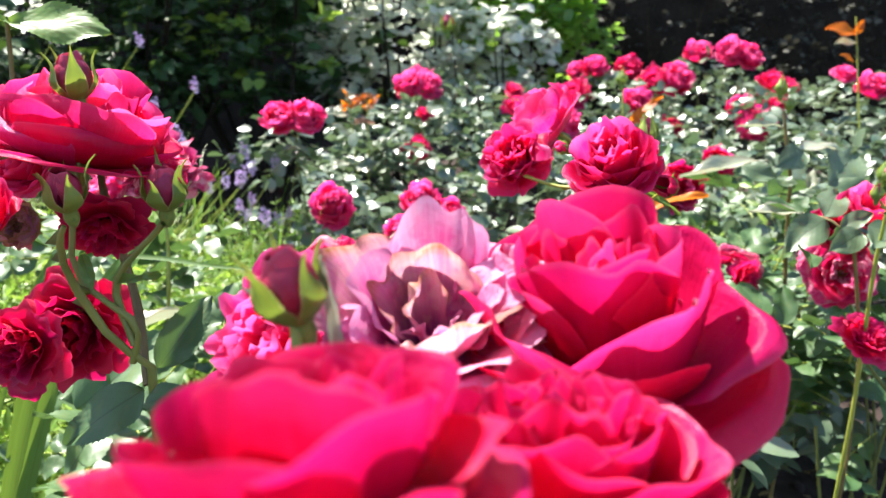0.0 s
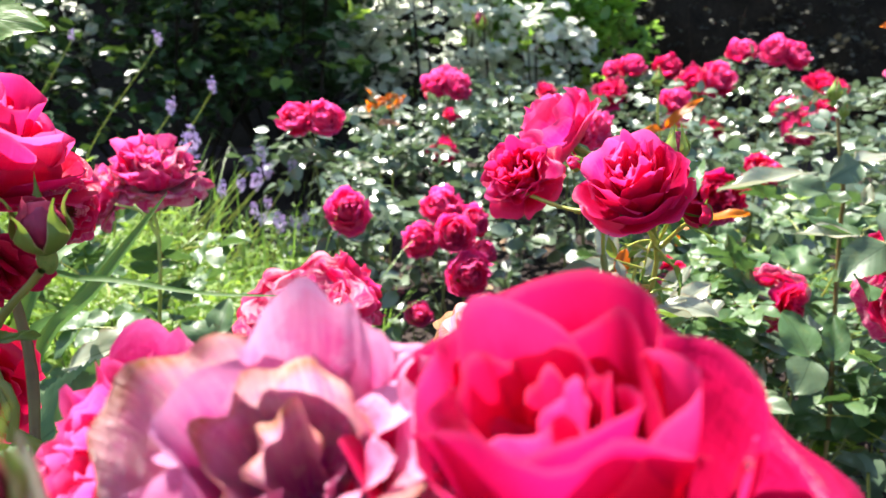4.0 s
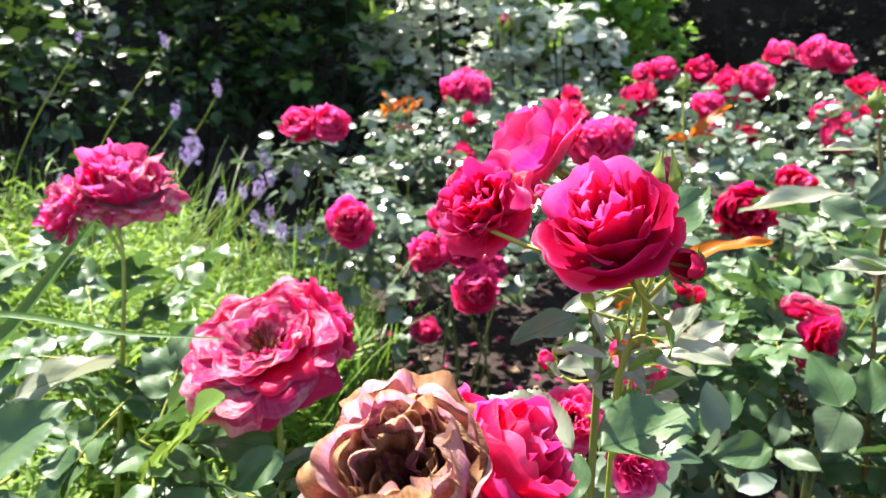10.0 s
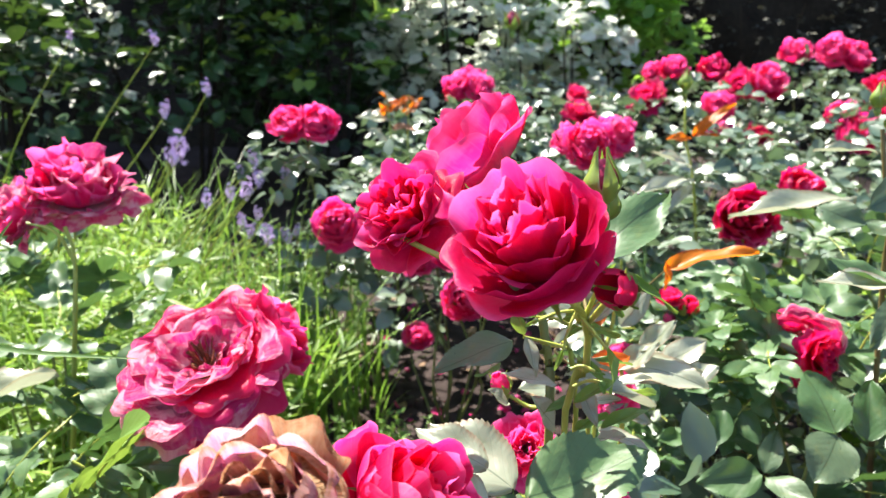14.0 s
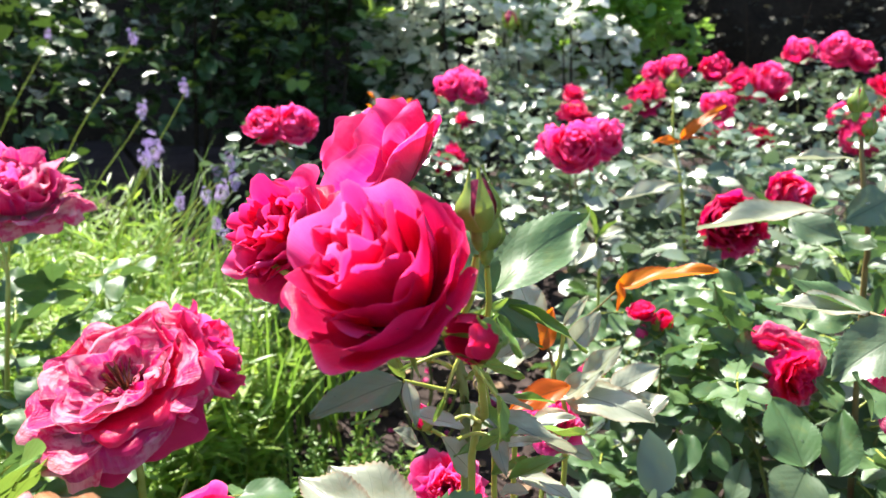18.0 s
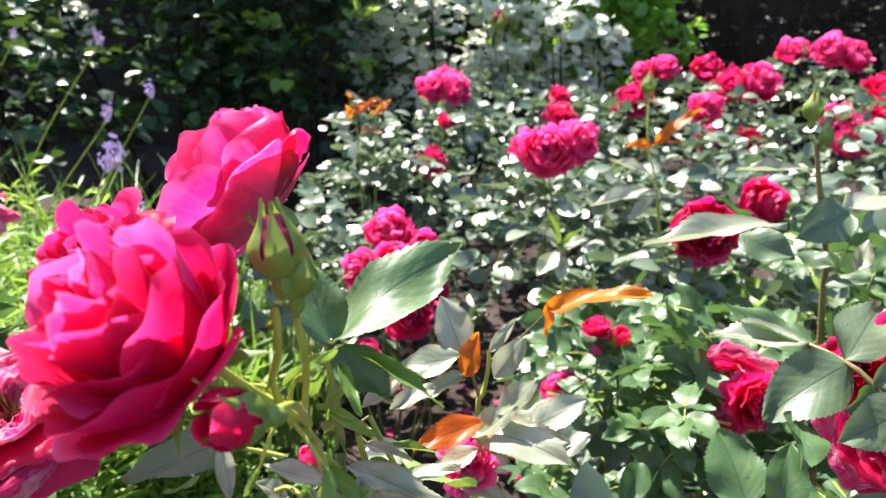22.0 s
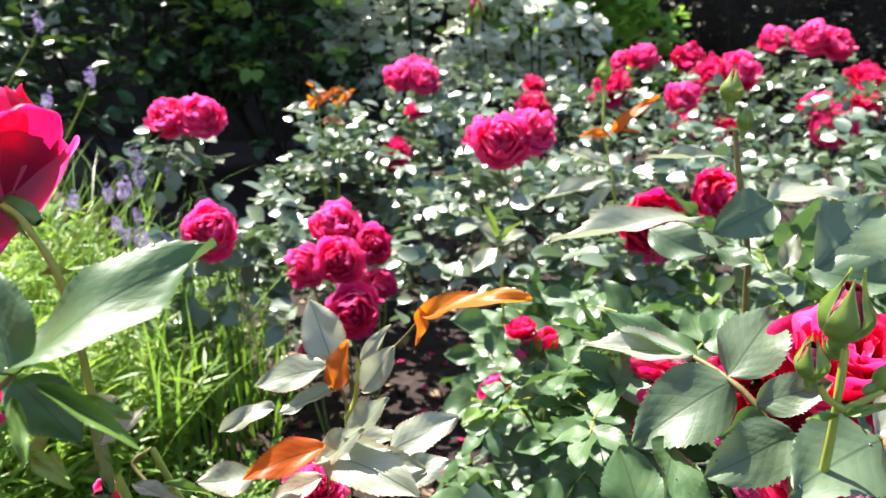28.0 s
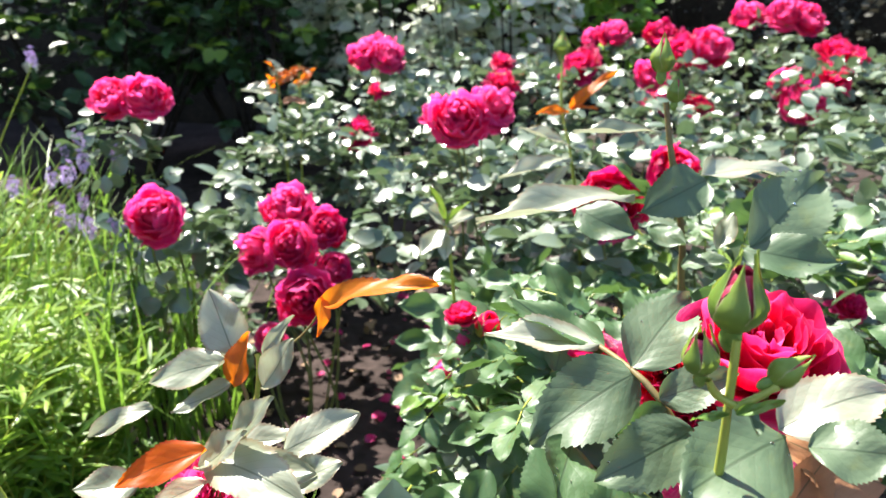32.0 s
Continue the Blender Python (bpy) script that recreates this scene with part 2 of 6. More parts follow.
def mesh_of(name, verts, faces, material, uv=None, smooth=True):
    me = bpy.data.meshes.new(name)
    verts, faces = np.asarray(verts, np.float32), np.asarray(faces, np.int32)
    n, k = faces.shape
    me.vertices.add(len(verts))
    me.vertices.foreach_set("co", verts.ravel())
    me.loops.add(n * k)
    me.loops.foreach_set("vertex_index", faces.ravel())
    me.polygons.add(n)
    me.polygons.foreach_set("loop_start", np.arange(0, n * k, k, dtype=np.int32))
    me.polygons.foreach_set("loop_total", np.full(n, k, np.int32))
    if uv is not None:
        me.uv_layers.new(name="UVMap").data.foreach_set("uv", np.asarray(uv, np.float32)[faces.ravel()].ravel())
    me.update(calc_edges=True)
    if smooth:
        me.polygons.foreach_set("use_smooth", np.ones(n, bool))
    me.materials.append(material)
    return me


def grid_faces(nu, nv):
    i, j = np.meshgrid(np.arange(nu - 1), np.arange(nv - 1), indexing="ij")
    a = (i * nv + j).ravel()
    return np.stack([a, a + nv, a + nv + 1, a + 1], -1)


def part(name, me, parent, m=None, label=""):
    ob = new(name, me)
    ob.parent = parent
    if m is not None:
        ob.matrix_basis = m
    return tagged(ob, label) if label else ob


def thing(name, at, label, category, group="", kind=""):
    ob = new(name)
    ob.location = at
    ob.empty_display_size = 0.02
    return tagged(ob, label, category, group, kind)


def axis_turn(axis, spin=0.0):
    """A turn that takes +z to axis."""
    return Vector(axis).normalized().to_track_quat("Z", "Y").to_matrix().to_4x4() @ Matrix.Rotation(spin, 4, "Z")


def along(points, n):
    """A smooth curve of n points through the given ones."""
    p = np.asarray(points, float)
    if len(p) == 2:
        p = np.array([p[0], (p[0] + p[1]) / 2, p[1]])
    q = np.vstack([2 * p[0] - p[1], p, 2 * p[-1] - p[-2]])
    out = []
    for s in np.linspace(0, len(p) - 1 - 1e-9, n):
        k, t = int(s), s - int(s)
        a, b, c, d = q[k:k + 4]
        out.append(0.5 * (2 * b + (c - a) * t + (2 * a - 5 * b + 4 * c - d) * t * t + (3 * b - a - 3 * c + d) * t ** 3))
    return np.array(out)


def tube(points, r0, r1, sides=7, n=12, wobble=0.08):
    c = along(points, n)
    t = np.gradient(c, axis=0)
    t /= np.linalg.norm(t, axis=1)[:, None]
    ref = np.array([0.31, 0.94, 0.1])
    x = np.cross(t, ref)
    x /= np.linalg.norm(x, axis=1)[:, None]
    y = np.cross(t, x)
    r = np.linspace(r0, r1, n) * (1 + wobble * rng.standard_normal(n))
    a = np.linspace(0, 2 * np.pi, sides, endpoint=False)
    v = c[:, None] + r[:, None, None] * (np.cos(a)[None, :, None] * x[:, None] + np.sin(a)[None, :, None] * y[:, None])
    v = v.reshape(-1, 3)
    i, j = np.meshgrid(np.arange(n - 1), np.arange(sides), indexing="ij")
    k = (j + 1) % sides
    f = np.stack([i * sides + j, i * sides + k, (i + 1) * sides + k, (i + 1) * sides + j], -1).reshape(-1, 4)
    v = np.vstack([v, c[-1] + t[-1] * r[-1] * 0.6])
    tip = np.stack([(n - 1) * sides + np.arange(sides), (n - 1) * sides + (np.arange(sides) + 1) % sides, np.full(sides, len(v) - 1), np.full(sides, len(v) - 1)], -1)
    return v, np.vstack([f, tip[:, [0, 1, 2, 2]]])[:len(f)]


def stem(parent, points, r0=0.0022, r1=0.0014, material=None, thorns=0, name="stem"):
    base = np.array(parent.location)
    pts = [np.array(p) - base for p in points]
    v, f = tube(pts, r0, r1)
    if thorns:
        c = along(pts, 40)
        vs, fs = [v], [f]
        count = len(v)
        for k in range(thorns):
            p = c[rng.integers(4, 36)]
            d = rng.standard_normal(3)
            d[2] *= 0.3
            d /= np.linalg.norm(d)
            w = np.array([0, 0, 1.0])
            s = np.cross(d, w)
            q = np.array([p + w * r0 * 1.4, p - w * r0 * 1.4, p + s * r0 * 0.6, p + d * r0 * 3.2 - w * r0])
            vs.append(q)
            fs.append(np.array([[0, 2, 3, 3], [2, 1, 3, 3], [1, 0, 3, 3]])[:, [0, 1, 2, 2]] + count)
            count += 4
        v, f = np.vstack(vs), np.vstack(fs)
    f = clean(f)
    me = mesh_any("stem", v, f, material or STEM_GREEN)
    return part(name, me, parent)


def clean(f):
    return [list(dict.fromkeys(int(a) for a in q)) for q in f]


def mesh_any(name, v, faces, material):
    me = bpy.data.meshes.new(name)
    me.from_pydata([tuple(p) for p in v], [], faces)
    me.polygons.foreach_set("use_smooth", np.ones(len(faces), bool))
    me.materials.append(material)
    return me


# ---- petals, blooms, buds, leaves ----
def petal_mesh(material, radius, height, width, flare, droop, ruffle, phi, lift=0.0, nu=9, nv=9, notch=0.0, seed=0, curl=0.0, round_top=(0.15, 3.4), crumple=0.0, roll=0.0, edge=0.0, tip=0.0):
    r = np.random.default_rng(seed)
    u, w = np.meshgrid(np.linspace(-1, 1, nu), np.linspace(0, 1, nv) ** 0.75, indexing="ij")
    p = [r.uniform(0, 6.28) for _ in range(9)]
    rim = np.clip((w - 0.62) / 0.38, 0, 1) ** 1.6
    v = w * (1 - round_top[0] * np.abs(u) ** round_top[1] - 0.6 * notch * np.exp(-(u / 0.22) ** 2) + tip * np.exp(-((u - 0.15 * np.sin(p[6])) / 0.2) ** 2))
    v = v * (1 + edge * rim * (0.5 * np.sin(7 * u + p[6]) + 0.4 * np.sin(13 * u + p[7])))
    rad = 0.07 + radius * (1 - np.clip(1 - v, 0, 1) ** 2.2) ** 0.75 + flare * v ** 4
    hgt = height * v ** 1.25 - droop * v ** 4.5
    shape = np.sqrt(np.clip(v, 0, 1)) * (1 - 0.14 * np.clip((w - 0.7) / 0.3, 0, 1) ** 2)
    half = np.clip(width * (0.16 + shape) / np.maximum(rad, 0.1), 0, 1.75)
    wav = np.sin(2.3 * u + p[0] + 1.5 * v) + 0.6 * np.sin(5.1 * u + p[1] - 2 * v) + 0.35 * np.sin(8.3 * u + p[2])
    rad = rad + ruffle * wav * v ** 2 + 0.35 * ruffle * np.sin(5 * v + p[3]) * np.sin(2 * u + p[4])
    rad = rad + curl * v ** 6 * np.abs(u) ** 2
    rad = rad + crumple * v ** 1.5 * (np.abs(np.sin(6.5 * u + p[1] + 1.2 * v)) + 0.5 * np.sin(11 * u + p[4] - 3 * v) - 0.5)
    rad = rad + edge * rim * (np.sin(6.5 * u + p[7]) + 0.6 * np.sin(11.5 * u + p[8])) + 0.8 * edge * np.abs(u) ** 5 * np.sin(8 * w + p[8]) * w
    hgt = hgt + 0.6 * ruffle * np.sin(3.7 * u + p[5]) * v ** 3 + 0.5 * edge * rim * np.sin(9 * u + p[6]) + lift
    lip = np.clip((w - 0.78) / 0.22, 0, 1) * (0.6 + 0.4 * np.sin(3 * u + p[5]))
    rad, hgt = rad + roll * lip, hgt - 0.9 * roll * lip ** 2
    ang = phi + u * half
    co = np.stack([rad * np.cos(ang), rad * np.sin(ang), hgt], -1).reshape(-1, 3)
    uv = np.stack([(u + 1) / 2, w], -1).reshape(-1, 2)
    return mesh_of("petal", co, grid_faces(nu, nv), material, uv)


# rows of a bloom, from the heart out: radius, height, width, flare, droop, ruffle, count
ROWS = {
    "cup": [(0.06, 0.98, 0.16, -0.01, 0.0, 0.03, 3), (0.13, 1.03, 0.24, -0.02, 0.0, 0.035, 4), (0.22, 1.06, 0.32, -0.02, 0.0, 0.04, 5), (0.33, 1.06, 0.42, -0.01, 0.01, 0.04, 5), (0.46, 1.02, 0.54, 0.02, 0.03, 0.04, 5),
            (0.6, 0.95, 0.68, 0.05, 0.06, 0.045, 5), (0.74, 0.85, 0.78, 0.08, 0.11, 0.05, 5), (0.82, 0.62, 0.8, 0.08, 0.28, 0.06, 4)],
    "tulip": [(0.12, 0.95, 0.3, -0.02, 0.0, 0.04, 4), (0.3, 1.02, 0.46, -0.03, 0.0, 0.045, 5), (0.46, 1.05, 0.58, -0.04, 0.02, 0.05, 6), (0.62, 1.02, 0.66, -0.03, 0.04, 0.05, 6), (0.76, 0.96, 0.72, -0.01, 0.07, 0.055, 6),
              (0.86, 0.82, 0.74, 0.03, 0.12, 0.06, 6), (0.9, 0.62, 0.72, 0.05, 0.18, 0.06, 6)],
    "dome": [(0.1, 0.95, 0.3, -0.03, 0.0, 0.04, 4), (0.26, 1.0, 0.46, -0.08, 0.0, 0.045, 5), (0.44, 0.98, 0.6, -0.13, 0.02, 0.05, 5), (0.62, 0.9, 0.7, -0.15, 0.04, 0.05, 6), (0.78, 0.77, 0.76, -0.14, 0.06, 0.055, 6), (0.9, 0.58, 0.8, -0.1, 0.1, 0.06, 6), (0.95, 0.34, 0.78, -0.03, 0.16, 0.065, 5)],
    "shaggy": [(0.1, 0.72, 0.22, 0.02, 0.0, 0.07, 4), (0.22, 0.8, 0.34, 0.02, 0.02, 0.09, 5), (0.38, 0.82, 0.46, 0.04, 0.05, 0.1, 5), (0.56, 0.74, 0.56, 0.08, 0.1, 0.1, 6), (0.74, 0.56, 0.62, 0.12, 0.18, 0.1, 6), (0.84, 0.3, 0.62, 0.14, 0.28, 0.1, 5)],
    "loose": [(0.14, 0.5, 0.36, 0.0, 0.0, 0.06, 2), (0.4, 0.72, 0.55, 0.04, 0.02, 0.08, 4), (0.6, 0.84, 0.66, 0.04, 0.06, 0.09, 5), (0.76, 0.8, 0.74, 0.08, 0.1, 0.09, 5), (0.88, 0.6, 0.78, 0.12, 0.18, 0.09, 5), (0.9, 0.32, 0.78, 0.14, 0.24, 0.08, 4)],
    "bowl": [(0.06, 0.8, 0.18, 0.0, 0.0, 0.04, 3), (0.15, 0.86, 0.28, 0.0, 0.0, 0.05, 4), (0.3, 0.92, 0.48, 0.0, 0.0, 0.05, 4), (0.5, 0.97, 0.72, 0.01, 0.03, 0.05, 4), (0.72, 0.9, 0.88, 0.04, 0.08, 0.055, 4), (0.9, 0.7, 0.95, 0.08, 0.16, 0.06, 4), (0.95, 0.42, 0.9, 0.1, 0.24, 0.07, 4)],
    "open": [(0.1, 0.62, 0.2, 0.0, 0.0, 0.05, 4), (0.2, 0.68, 0.26, 0.02, 0.02, 0.07, 5), (0.34, 0.67, 0.34, 0.04, 0.05, 0.08, 6), (0.5, 0.58, 0.42, 0.1, 0.1, 0.09, 7), (0.66, 0.44, 0.48, 0.16, 0.18, 0.09, 7), (0.78, 0.28, 0.52, 0.2, 0.24, 0.08, 6)],
    "pompom": [(0.06, 0.94, 0.24, -0.02, 0.0, 0.06, 4), (0.16, 0.98, 0.28, -0.04, 0.0, 0.06, 6), (0.3, 0.98, 0.34, -0.06, 0.0, 0.07, 7), (0.45, 0.93, 0.4, -0.08, 0.03, 0.07, 7), (0.59, 0.83, 0.45, -0.09, 0.06, 0.07, 7), (0.72, 0.67, 0.5, -0.08, 0.09, 0.06, 7), (0.8, 0.45, 0.54, -0.05, 0.14, 0.05, 6), (0.78, 0.2, 0.54, 0.0, 0.2, 0.04, 5)],
    "ruffled": [(0.06, 0.86, 0.24, 0.0, 0.0, 0.07, 4), (0.18, 0.92, 0.34, -0.02, 0.0, 0.09, 5), (0.34, 0.94, 0.44, -0.04, 0.0, 0.1, 6), (0.52, 0.88, 0.5, -0.04, 0.04, 0.11, 7), (0.68, 0.74, 0.54, -0.02, 0.1, 0.11, 7), (0.8, 0.52, 0.56, 0.02, 0.16, 0.1, 7), (0.84, 0.24, 0.56, 0.04, 0.24, 0.08, 5)],
    "faded": [(0.13, 0.18, 0.2, 0.02, 0.0, 0.06, 5), (0.3, 0.35, 0.42, 0.0, 0.05, 0.07, 5), (0.5, 0.39, 0.6, 0.02, 0.1, 0.07, 6), (0.7, 0.33, 0.72, 0.03, 0.15, 0.07, 6), (0.87, 0.2, 0.78, 0.04, 0.22, 0.07, 6), (0.92, 0.0, 0.76, 0.04, 0.26, 0.06, 5)],
    "withered": [(0.1, 0.5, 0.24, 0.02, 0.0, 0.07, 4), (0.24, 0.72, 0.4, -0.04, 0.0, 0.08, 5), (0.4, 0.88, 0.54, -0.08, 0.02, 0.08, 6), (0.58, 0.96, 0.64, -0.16, 0.05, 0.08, 6), (0.76, 0.94, 0.72, -0.22, 0.08, 0.08, 6), (0.9, 0.7, 0.76, -0.18, 0.1, 0.08, 5)],
}
# fineness across and along, lip roll, rounding of the top, crumple, edge ruffle, pointed tip
FORM = {
    "cup": (19, 13, 0.06, (0.2, 2.6), 0.006, 0.03, 0.07), "tulip": (19, 13, 0.09, (0.24, 2.5), 0.008, 0.024, 0.03), "shaggy": (19, 13, 0.05, (0.16, 3.0), 0.012, 0.045, 0.0),
    "dome": (19, 13, 0.05, (0.24, 2.5), 0.01, 0.026, 0.03), "loose": (21, 13, 0.09, (0.26, 2.4), 0.03, 0.05, 0.0), "bowl": (19, 13, 0.06, (0.22, 2.5), 0.006, 0.016, 0.02), "open": (11, 9, 0.03, (0.17, 3.2), 0.01, 0.04, 0.0),
    "pompom": (9, 7, 0.0, (0.2, 2.6), 0.02, 0.03, 0.0), "ruffled": (17, 11, 0.05, (0.16, 3.2), 0.05, 0.06, 0.0), "faded": (21, 13, 0.06, (0.2, 2.6), 0.065, 0.022, 0.0), "withered": (31, 19, 0.03, (0.14, 3.4), 0.05, 0.04, 0.0),
}


def bloom_kit(kind, materials, seed):
    """The petals of one kind of bloom, of radius about 1, facing +z."""
    r = np.random.default_rng(seed)
    petals, phi = [], r.uniform(0, 6.28)
    nu, nv, roll, top, crumple, edge, tip = FORM[kind]
    spread = {"pompom": 0.15, "shaggy": 0.13, "cup": 0.11}.get(kind, 0.09)
    ragged = {"pompom": 0.1, "dome": 0.1, "tulip": 0.1, "withered": 0.1, "loose": 0.14, "faded": 0.14, "ruffled": 0.1}.get(kind, 0.07)
    for rad, h, wd, fl, dr, ru, n in ROWS[kind]:
        for i in range(n):
            phi += 2 * np.pi / n + r.uniform(-0.16, 0.16) if i else 2.4
            mat = materials[int(r.integers(len(materials)))]
            petals.append(petal_mesh(mat, rad * (1 + spread * r.standard_normal()), h * (1 + ragged * r.standard_normal()), wd * r.uniform(0.85, 1.2), fl * r.uniform(0.4, 1.5), dr * r.uniform(0.4, 1.5), ru * r.uniform(0.6, 1.4), phi, nu=nu, nv=nv, seed=int(r.integers(1e6)),
                                     notch=r.choice([0, 0, 0.12]) * (kind not in ("bowl", "loose", "cup")), roll=roll * r.uniform(0.0, 1.6), curl=r.uniform(-0.06, 0.1), round_top=top, crumple=crumple, edge=edge * r.uniform(0.5, 1.5), tip=tip * r.uniform(0.0, 1.5)))
    # hip and sepals beneath
    a, b = np.meshgrid(np.linspace(0, 2 * np.pi, 9), np.linspace(0, 1, 6), indexing="ij")
    rr = np.interp(b, [0, 0.35, 0.7, 1], [0.05, 0.13, 0.12, 0.07])
    hip = mesh_of("hip", np.stack([rr * np.cos(a), rr * np.sin(a), -0.33 + 0.34 * b], -1).reshape(-1, 3), grid_faces(9, 6), CORE)
    heart = None
    if kind in ("faded", "withered", "open"):
        vs, fs = [], []
        for i in range(46):
            an, tl, ln = r.uniform(0, 6.28), r.uniform(0.05, 0.75), r.uniform(0.16, 0.32) * (0.8 if kind == "withered" else 1.0)
            d = np.array([np.cos(an) * np.sin(tl), np.sin(an) * np.sin(tl), np.cos(tl)])
            s = np.cross(d, [0.3, 0.2, 0.9]) * 0.014
            o = np.array([np.cos(an), np.sin(an), 0]) * 0.05
            q = len(vs) * 1
            vs += [o - s, o + s, o + d * ln + s * 1.8, o + d * ln - s * 1.8, o + d * ln + np.cross(d, s) * 2.5, o + np.cross(d, s)]
            fs += [[q, q + 1, q + 2, q + 3], [q + 1, q + 5, q + 4, q + 2], [q + 5, q, q + 3, q + 4]]
        heart = mesh_any("stamen_tuft", vs, fs, STAMEN)
    sepals = [sepal_mesh(2 * np.pi * i / 5 + r.uniform(-0.2, 0.2), r.uniform(*((1.7, 2.5) if kind in ("cup", "tulip", "dome", "bowl", "pompom") else (2.7, 3.3))), int(r.integers(1e6)), 0.78, 0.085) for i in range(5)]
    return petals, hip, heart, sepals


def sepal_mesh(phi, open_by, seed, length=0.9, width=0.11):
    """A narrow pointed sepal that starts at the top of the hip; open_by: radians it is bent out from +z."""
    r = np.random.default_rng(seed)
    u, v = np.meshgrid(np.linspace(-1, 1, 4), np.linspace(0, 1, 8), indexing="ij")
    w = width * (1 - v) ** 0.7 * (1 + 0.9 * np.sin(np.pi * v) * (v < 0.6))
    bend = open_by * (0.4 + 0.6 * v) + 0.25 * np.sin(4 * v + r.uniform(0, 6))
    step = np.full(8, length / 7)
    rad = 0.1 + np.concatenate([[0], np.cumsum(np.sin(bend[0])[1:] * step[1:])])
    hgt = np.concatenate([[0], np.cumsum(np.cos(bend[0])[1:] * step[1:])])
    x = rad[None] - 0.25 * w * u ** 2
    y = w * u + 0.05 * v ** 2 * np.sin(3 * v + r.uniform(0, 6))
    c, s = np.cos(phi), np.sin(phi)
    co = np.stack([x * c - y * s, x * s + y * c, hgt[None] + 0 * u], -1).reshape(-1, 3)
    return mesh_of("sepal", co, grid_faces(4, 8), SEPAL, np.stack([(u + 1) / 2, v], -1).reshape(-1, 2))


def bud_kit(material, openness, seed, sepal_open=(0.1, 0.5), sepal_length=1.2):
    """A bud of height about 1 over its hip, facing +z. openness 0: green and shut."""
    r = np.random.default_rng(seed)
    petals = []
    for i in range(6):
        fat = 0.38 if i > 2 else 0.28
        petals.append(petal_mesh(material, fat * (0.8 + 0.5 * openness), 0.92 - 0.03 * i, 0.34, -fat * 0.9 + 0.25 * openness, 0.0, 0.015 + 0.02 * openness, i * 2.1, seed=int(r.integers(1e6)), nu=8, nv=8))
    a, b = np.meshgrid(np.linspace(0, 2 * np.pi, 11), np.linspace(0, 1, 8), indexing="ij")
    rr = np.interp(b, [0, 0.12, 0.4, 0.75, 1], [0.06, 0.11, 0.165, 0.15, 0.2])
    hip = mesh_of("hip", np.stack([rr * np.cos(a), rr * np.sin(a), -0.42 + 0.5 * b], -1).reshape(-1, 3), grid_faces(11, 8), CORE)
    sepals = []
    for i in range(5):
        me = bud_sepal(2 * np.pi * i / 5, r.uniform(*sepal_open), int(r.integers(1e6)), sepal_length * r.uniform(0.8, 1.15))
        sepals.append(me)
    return petals, hip, None, sepals


def bud_sepal(phi, peel, seed, length):
    """A sepal that clasps the bud and then stands off its tip."""
    r = np.random.default_rng(seed)
    u, v = np.meshgrid(np.linspace(-1, 1, 5), np.linspace(0, 1, 10), indexing="ij")
    w = (0.31 if peel < 0.1 else 0.24) * np.interp(v, [0, 0.2, 0.45, 0.65, 0.8, 1], [0.8, 1.0, 0.75, 0.4, 0.16, 0.02])
    rad = np.interp(v, [0, 0.15, 0.38, 0.7, 1], [0.19, 0.36, 0.43, 0.22, 0.07]) + peel * v ** 2.6
    ang = phi + u * w / np.maximum(rad, 0.2)
    rad = rad + 0.02 * np.sin(7 * v + r.uniform(0, 6)) - 0.05 * u ** 2 * v
    co = np.stack([rad * np.cos(ang), rad * np.sin(ang), v * length - 0.02], -1).reshape(-1, 3)
    return mesh_of("sepal", co, grid_faces(5, 10), SEPAL, np.stack([(u + 1) / 2, v], -1).reshape(-1, 2))


def leaflet_mesh(material, seed, fine=True, width=0.33, fold=0.25, curl=0.3, twist=0.0, wave=0.04):
    """A serrated leaflet of length 1 from the origin along +y, its face to +z."""
    r = np.random.default_rng(seed)
    teeth, each = (18, 3) if fine else (12, 2)
    us = np.array([-1, -0.86, -0.58, -0.28, 0, 0.28, 0.58, 0.86, 1]) if fine else np.array([-1, -0.5, 0, 0.5, 1])
    nv = teeth * each + 1
    u, v = np.meshgrid(us, np.linspace(0, 1, nv), indexing="ij")
    saw = (np.arange(nv) % each) / each * (np.abs(u) > 0.95) * np.sin(np.pi * v) ** 0.3 * r.uniform(0.6, 1.3, (1, nv))
    outline = width * 2.7 * (v + 0.002) ** 0.6 * (1 - v) ** 0.88
    x = u * outline * (1 + 0.11 * saw)
    y = v + 0.03 * saw
    p = r.uniform(0, 6.28, 4)
    z = fold * np.abs(x) - curl * (v - 0.15) ** 2 * np.sign(v - 0.15) * 0.5
    z = z + wave * (np.sin(8 * v + p[0]) * u + 0.8 * np.sin(5 * v + 3 * u + p[1]) + 0.5 * np.sin(15 * v + p[2]) * u ** 2)
    x = x + 0.06 * np.sin(p[3]) * v ** 2
    if twist:
        a = twist * (v - 0.2)
        x, z = x * np.cos(a) - z * np.sin(a), x * np.sin(a) + z * np.cos(a)
    co = np.stack([x, y, z], -1).reshape(-1, 3)
    return mesh_of("leaflet", co, grid_faces(len(us), nv), material, np.stack([(u + 1) / 2, v], -1).reshape(-1, 2))


